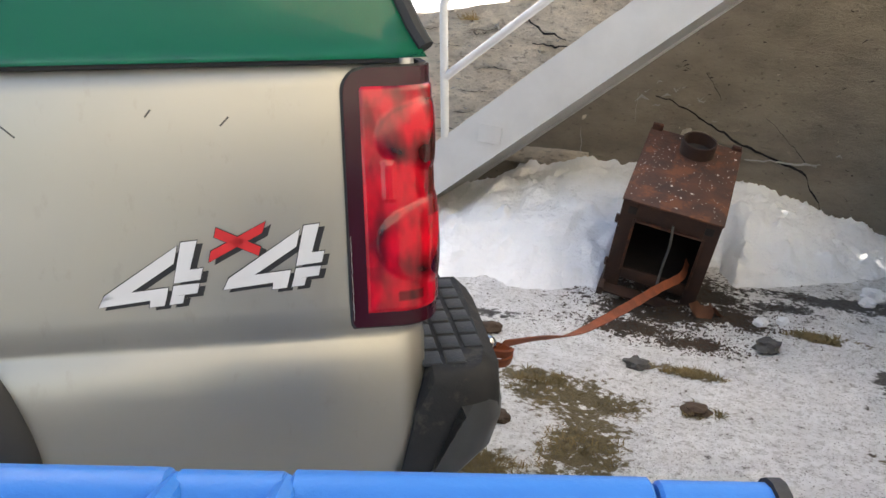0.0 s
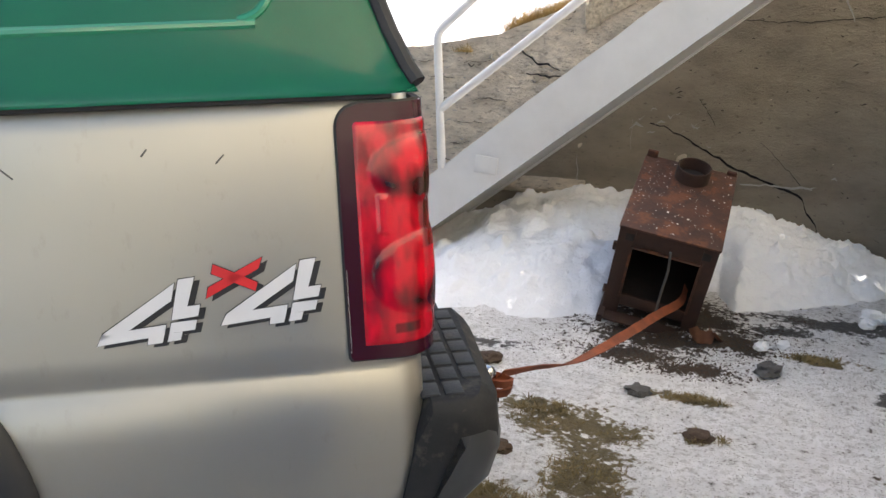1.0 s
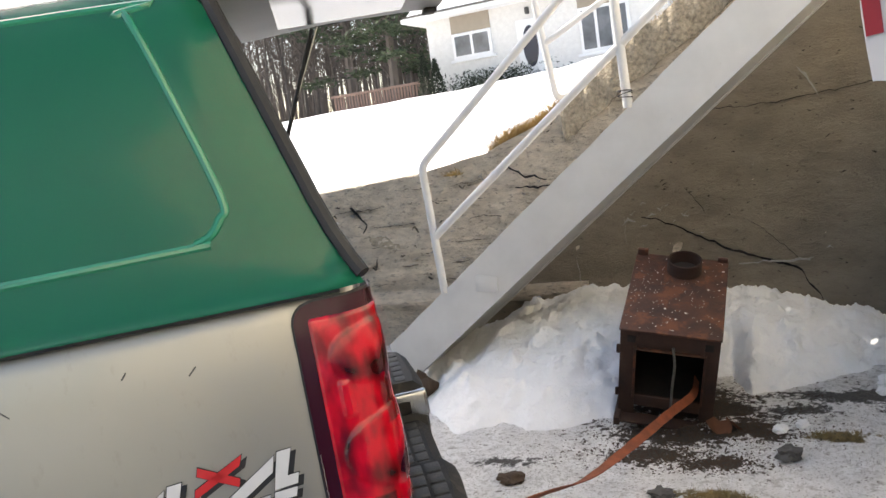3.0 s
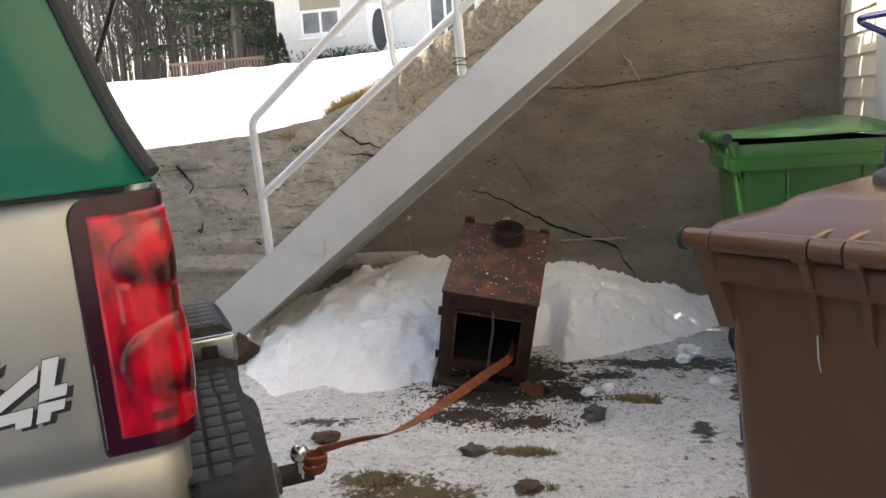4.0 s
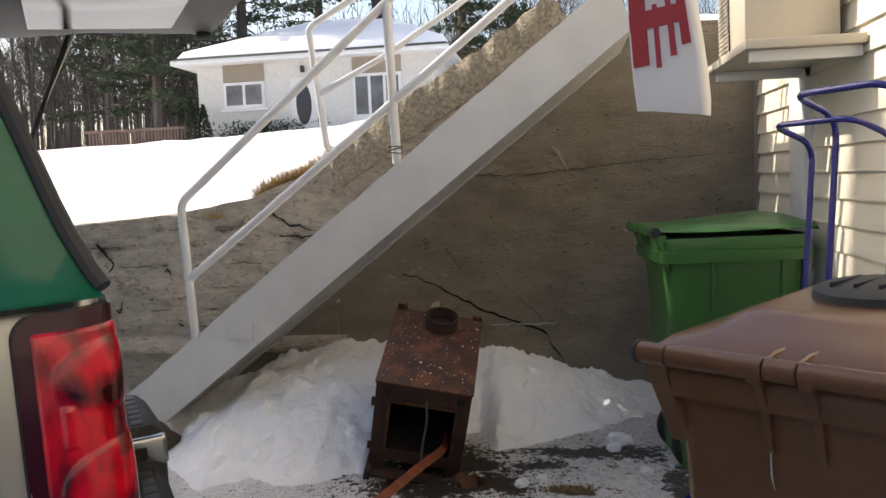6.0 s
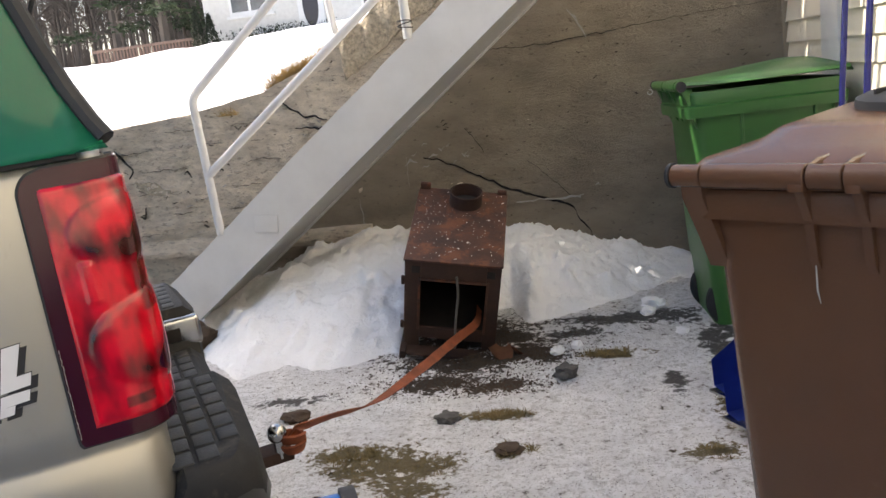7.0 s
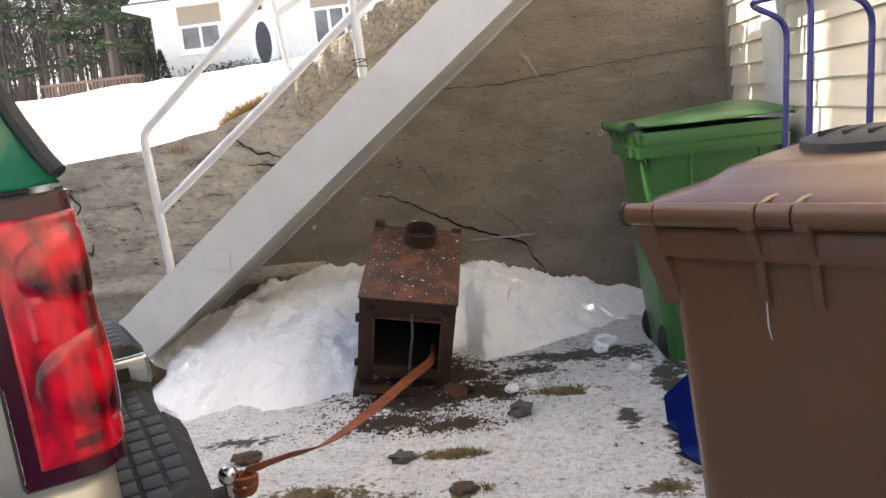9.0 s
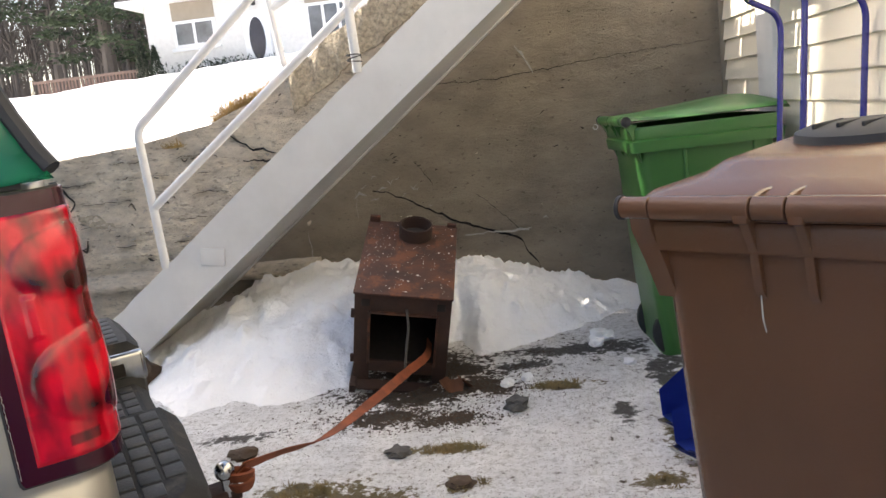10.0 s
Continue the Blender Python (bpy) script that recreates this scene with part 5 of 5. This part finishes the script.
house_window(-8.98, -7.67, 4.03, 4.82, 2, True)
house_window(-4.92, -3.42, 3.55, 4.86, 3, True)
door = part("door", box((-6.85, HY - 0.06, 3.05), (-6.05, HY - 0.013, 4.85), 0.01), M["white_trim"], house)
n = 24
part("door_glass", loft([[Vector((-6.45 + 0.24 * math.cos(6.2832 * k / n), HY - y, 4.05 + 0.62 * math.sin(6.2832 * k / n))) for k in range(n)] for y in (0.062, 0.068)]), M["house_navy"], door)
part("door_light", box((-6.5, HY - 0.14, 5.0), (-6.38, HY - 0.013, 5.2), 0.02), M["dark_metal"], house)

# ---- fence, cedars and trees ----
fence = thing("deck_railing", "weathered brown wooden deck railing on the snow", "railing")
for k in range(30):
    x = -13.2 + 0.107 * k
    part("picket", box((x, 24.4, 2.72), (x + 0.055, 24.44, 3.5 + 0.006 * (k % 3)), 0.004), M["fence_wood"], fence)
for z in (2.8, 3.46):
    part("rail", box((-13.3, 24.36, z), (-9.98, 24.40, z + 0.08), 0.005), M["fence_wood"], fence)


def foliage(name, n_leaf, shape, size, material, parent, flat_=0.5):
    verts, faces = [], []
    for _ in range(n_leaf):
        p = shape()
        a, b = Vector((random.gauss(0, 1), random.gauss(0, 1), random.gauss(0, flat_))).normalized(), Vector((random.gauss(0, 1), random.gauss(0, 1), random.gauss(0, 1))).normalized()
        s = size * random.uniform(0.5, 1.4)
        k = len(verts)
        verts += [p - b * s * 0.22, p + a * s, p + b * s * 0.22]
        faces.append((k, k + 1, k + 2))
    return raw(name, verts, faces, material, parent)


for x, h in ((-9.75, 1.5), (-9.35, 1.25)):
    c = thing("cedar_shrub", "small dark cone-shaped cedar by the house", "shrub", "cedars by the house", pose(x, 24.2, 2.85))
    part("trunk", tube([(0, 0, -0.2), (0, 0, h * 0.8)], [0.04, 0.01], 6), M["bark"], c)

    def cone():
        q = random.random() ** 0.7
        a = random.uniform(0, 6.283)
        r = 0.30 * (1 - q) * (0.7 + 0.4 * random.random()) + 0.02
        return Vector((r * math.cos(a), r * math.sin(a), q * h))
    foliage("crown", 1500, cone, 0.09, M["cedar"], c, 1.2)
hedge = thing("hedge", "low dark evergreen hedge under the house window", "shrub", at=pose(-7.6, 24.4, 3.0))
foliage("crown", 2600, lambda: Vector((random.gauss(0, 0.8), random.gauss(0, 0.2), 0.42 * random.random() * (1 + 0.4 * math.sin(random.random() * 9)))), 0.10, M["cedar"], hedge, 1.0)
part("stem", tube([(0, 0, -0.3), (0, 0, 0.2)], 0.03, 6), M["bark"], hedge)


def bare_tree(h, seed):
    rnd = random.Random(seed)
    bms = []
    path = [Vector((0, 0, -0.5))]
    for k in range(7):
        path.append(path[-1] + Vector((rnd.gauss(0, 0.12), rnd.gauss(0, 0.12), (h + 0.5) / 7)))
    r0 = rnd.uniform(0.035, 0.10)
    trunk = tube(path, [r0 * (1 - 0.8 * k / 7) for k in range(8)], 7)
    limbs = []
    for _ in range(rnd.randint(30, 44)):
        f_ = rnd.uniform(0.2, 0.98)
        p = path[int(f_ * 7)].lerp(path[min(7, int(f_ * 7) + 1)], f_ * 7 % 1)
        a = rnd.uniform(0, 6.283)
        d = Vector((math.cos(a), math.sin(a), rnd.uniform(0.3, 1.2))) * rnd.uniform(0.4, 1.6) * (1.2 - f_)
        q = [p, p + d * 0.5 + Vector((0, 0, 0.05)), p + d * 1.0 + Vector((0, 0, 0.3))]
        limbs.append((q, [0.035 * (1.2 - f_), 0.022, 0.010]))
        for _ in range(6):
            e = q[1].lerp(q[2], rnd.random())
            limbs.append(([e, e + Vector((rnd.gauss(0, 0.3), rnd.gauss(0, 0.3), rnd.uniform(0.1, 0.5)))], [0.011, 0.006]))
    return trunk, join(*[tube(q, r, 4) for q, r in limbs])


protos = []
for k in range(5):
    tr = thing("bare_tree", "leafless grey deciduous tree in the woods behind", "tree", "bare woods")
    a, b = bare_tree(random.uniform(9, 13), k)
    part("trunk", a, M["bark"], tr)
    tagged(part("branchwork", b, M["bark"], tr), kind="stuff")
    protos.append(tr)
spots = []
for k in range(150):
    y = random.uniform(29, 50)
    x = random.uniform(-1.02, -0.36) * y
    spots.append((x, y))
for k in range(14):
    y = random.uniform(36, 50)
    spots.append((random.uniform(-0.12, 0.12) * y, y))
for i, (x, y) in enumerate(spots):
    m_ = pose(x, y, yard(x, y), 0, 0, random.uniform(0, 360))
    if i < 5:
        protos[i].matrix_world = m_
    else:
        copy_thing(protos[i % 5], m_)


verts, faces = [], []
for k in range(9000):
    y = random.uniform(52, 66)
    x, z = random.uniform(-1.1, 0.3) * y, yard(0, 50)
    thin = random.random() < 0.85
    h, w = (random.uniform(1.0, 2.5), random.uniform(0.015, 0.03)) if thin else (random.uniform(7, 13), random.uniform(0.05, 0.12))
    z0 = z + (random.uniform(0, 9) if thin else -2)
    dx, dy = (random.gauss(0, 0.9), random.gauss(0, 0.5)) if thin else (random.gauss(0, 0.4), 0)
    b = len(verts)
    verts += [(x - w, y, z0), (x + w, y, z0), (x, y + w, z0), (x + dx, y + dy, z0 + h)]
    faces += [(b, b + 1, b + 3), (b + 1, b + 2, b + 3), (b + 2, b, b + 3)]
tagged(raw("far_woods", verts, faces, M["bark"]), "dense leafless grey woods in the distance", "woods", "", "stuff")


def pine(at, h, r, seed):
    rnd = random.Random(seed)
    t_ = thing("pine_tree", "tall dark green pine with sparse drooping boughs", "tree", "pines by the house", at)
    part("trunk", tube([(0, 0, -0.5), (0.1, 0, h * 0.5), (0, 0, h)], [0.26, 0.17, 0.03], 8), M["bark"], t_)
    limbs, centres = [], []
    for k in range(64):
        f_ = rnd.uniform(0.12, 0.98)
        a = rnd.uniform(0, 6.283)
        ln = r * (1.05 - f_) * rnd.uniform(0.6, 1.1) + 0.3
        p = Vector((0, 0, f_ * h))
        e = p + Vector((math.cos(a) * ln, math.sin(a) * ln, -0.12 * ln + rnd.gauss(0, 0.15)))
        limbs.append(tube([p, p.lerp(e, 0.5) + Vector((0, 0, 0.1)), e], [0.045, 0.028, 0.01], 4))
        for _ in range(4):
            centres.append(p.lerp(e, rnd.uniform(0.35, 1.05)))
    tagged(part("branchwork", join(*limbs), M["bark"], t_), kind="stuff")

    def spray():
        c = rnd.choice(centres)
        return c + Vector((rnd.gauss(0, 0.30), rnd.gauss(0, 0.30), rnd.gauss(0, 0.09)))
    foliage("crown", 8000, spray, 0.24, M["needles"], t_, 0.4)


for x, y, h, r, s in ((-12.6, 28.0, 12, 2.6, 1), (-10.6, 31.0, 13, 3.0, 2), (-15.5, 30.0, 13, 2.6, 3), (-9.0, 36.0, 14, 3.2, 4), (-3.0, 38.0, 12, 2.6, 5), (-0.8, 36.0, 10, 2.2, 6)):
    pine(pose(x, y, yard(x, y)), h, r, s)

# ---- debris ----
def lump(name, x, y, size, material, label, category, squash=0.6, group=""):
    bm = bmesh.new()
    bmesh.ops.create_icosphere(bm, subdivisions=3, radius=size)
    s = random.random() * 50
    for v in bm.verts:
        d = v.co.normalized()
        v.co *= 1 + 0.45 * fbm(d.x * 1.8 + s, d.y * 1.8, d.z * 1.8)
        v.co.z *= squash
    bm.transform(pose(x, y, ground_z(x, y) + size * squash * 0.45, 0, 0, random.uniform(0, 360)))
    return tagged(part(name, bm, material, None, "", True, 40), label, category, group)


lump("stone", 0.925, 3.73, 0.055, M["stone"], "rough dark grey stone on the ice", "stone")
lump("stone", 0.427, 3.33, 0.05, M["stone"], "flat dark clod on the grass", "stone", 0.4)
lump("clod", 0.715, 3.02, 0.05, M["bark_bit"], "brown clod of earth and bark", "clod", 0.35)
lump("clod", -0.28, 3.42, 0.06, M["bark_bit"], "dark lump of frozen earth", "clod", 0.35)
lump("clod", 0.05, 2.62, 0.05, M["bark_bit"], "dark lump of frozen earth", "clod", 0.35)
lump("boulder", -1.23, 4.47, 0.10, M["bark_bit"], "mossy dark stone at the foot of the stairs", "stone", 1.1)
for x, y, s in ((1.40, 4.62, 0.06), (1.36, 4.50, 0.04), (0.98, 4.08, 0.03), (0.88, 4.02, 0.035), (1.5, 4.2, 0.03)):
    lump("snow_lump", x, y, s, M["snow"], "loose lump of snow on the asphalt", "snow lump", 0.7, "loose snow lumps")
for x, y, a in ((0.62, 4.0, 10), (0.57, 4.02, 60), (0.66, 4.03, 120)):
    bm = bmesh.new()
    g = [[bm.verts.new((0.045 * (i - 2) / 2 * (1 - 0.2 * abs(j - 1)), 0.035 * (j - 1), 0.014 * ((i - 2) / 2) ** 2 + 0.006 * random.random())) for j in range(3)] for i in range(5)]
    for i in range(4):
        for j in range(2):
            bm.faces.new((g[i][j], g[i + 1][j], g[i + 1][j + 1], g[i][j + 1]))
    bmesh.ops.solidify(bm, geom=bm.faces[:], thickness=0.002)
    bm.transform(pose(x, y, ground_z(x, y) + 0.02, 50, 0, a))
    tagged(part("dead_leaf", bm, M["leaf"]), "curled brown dead leaf by the stove", "leaf", "dead leaves")


def bits(name, count, blobs, lo, hi, material, label, category):
    verts, faces = [], []
    for _ in range(count):
        cx_, cy_, rx, ry = random.choice(blobs)
        x, y = random.gauss(cx_, rx * 0.65), random.gauss(cy_, ry * 0.7)
        if not (-1 < x < 2.3 and 1.9 < y < 5.2) or bank(x, y) > 0.02:
            continue
        s, b, a = random.uniform(lo, hi), len(verts), random.uniform(0, 6.28)
        z = ground_z(x, y)
        for k in range(5):
            q = a + 1.2566 * k
            verts.append((x + s * math.cos(q) * random.uniform(0.6, 1.2), y + s * math.sin(q) * random.uniform(0.6, 1.2), z - 0.002))
        verts.append((x + random.gauss(0, s * 0.2), y, z + s * random.uniform(0.4, 0.8)))
        faces += [(b + k, b + (k + 1) % 5, b + 5) for k in range(5)]
    return tagged(raw(name, verts, faces, material), label, category, "", "stuff")


bits("soil_crumbs", 5000, DIRT, 0.0015, 0.010, M["bark_bit"], "scattered dark crumbs of soil and rust", "debris")
bits("grit", 11000, [(0.8, 3.2, 1.1, 1.0), (0.9, 2.7, 0.9, 0.6), (-0.3, 3.6, 0.5, 0.25), (1.2, 3.9, 0.5, 0.5)], 0.0008, 0.0042, M["bark_bit"], "fine dark grit on the ice", "debris")
blades("turf", [(a, b, c * 0.72, d * 0.72) for a, b, c, d in GRASS], 15000, 0.034, M["dry_grass"], "flattened dry yellow-green grass showing through ice", "grass", lambda x, y: ground_z(x, y) if fbm(x * 7, y * 7, 2.5) > -0.02 else None, 1.0)
blades("wall_weeds", [(-0.95, 5.8, 0.12, 0.06), (-0.82, 5.82, 0.16, 0.08), (-0.75, 5.8, 0.16, 0.07), (-0.55, 5.8, 0.14, 0.08), (-0.62, 5.95, 0.2, 0.12), (0.1, 6.0, 0.15, 0.06), (0.4, 6.0, 0.2, 0.06)], 5000, 0.13, M["straw"], "dry straw-coloured weeds on the wall top", "grass", lambda x, y: max(yard(x, y), lerp(x, TOP)), 0.7)
blades("weed_tuft", [(-1.33, WALL_Y - 0.02, 0.07, 0.02)], 160, 0.07, M["straw"], "dry weed tuft growing from a wall crack", "grass", lambda x, y: 1.36, 0.8)
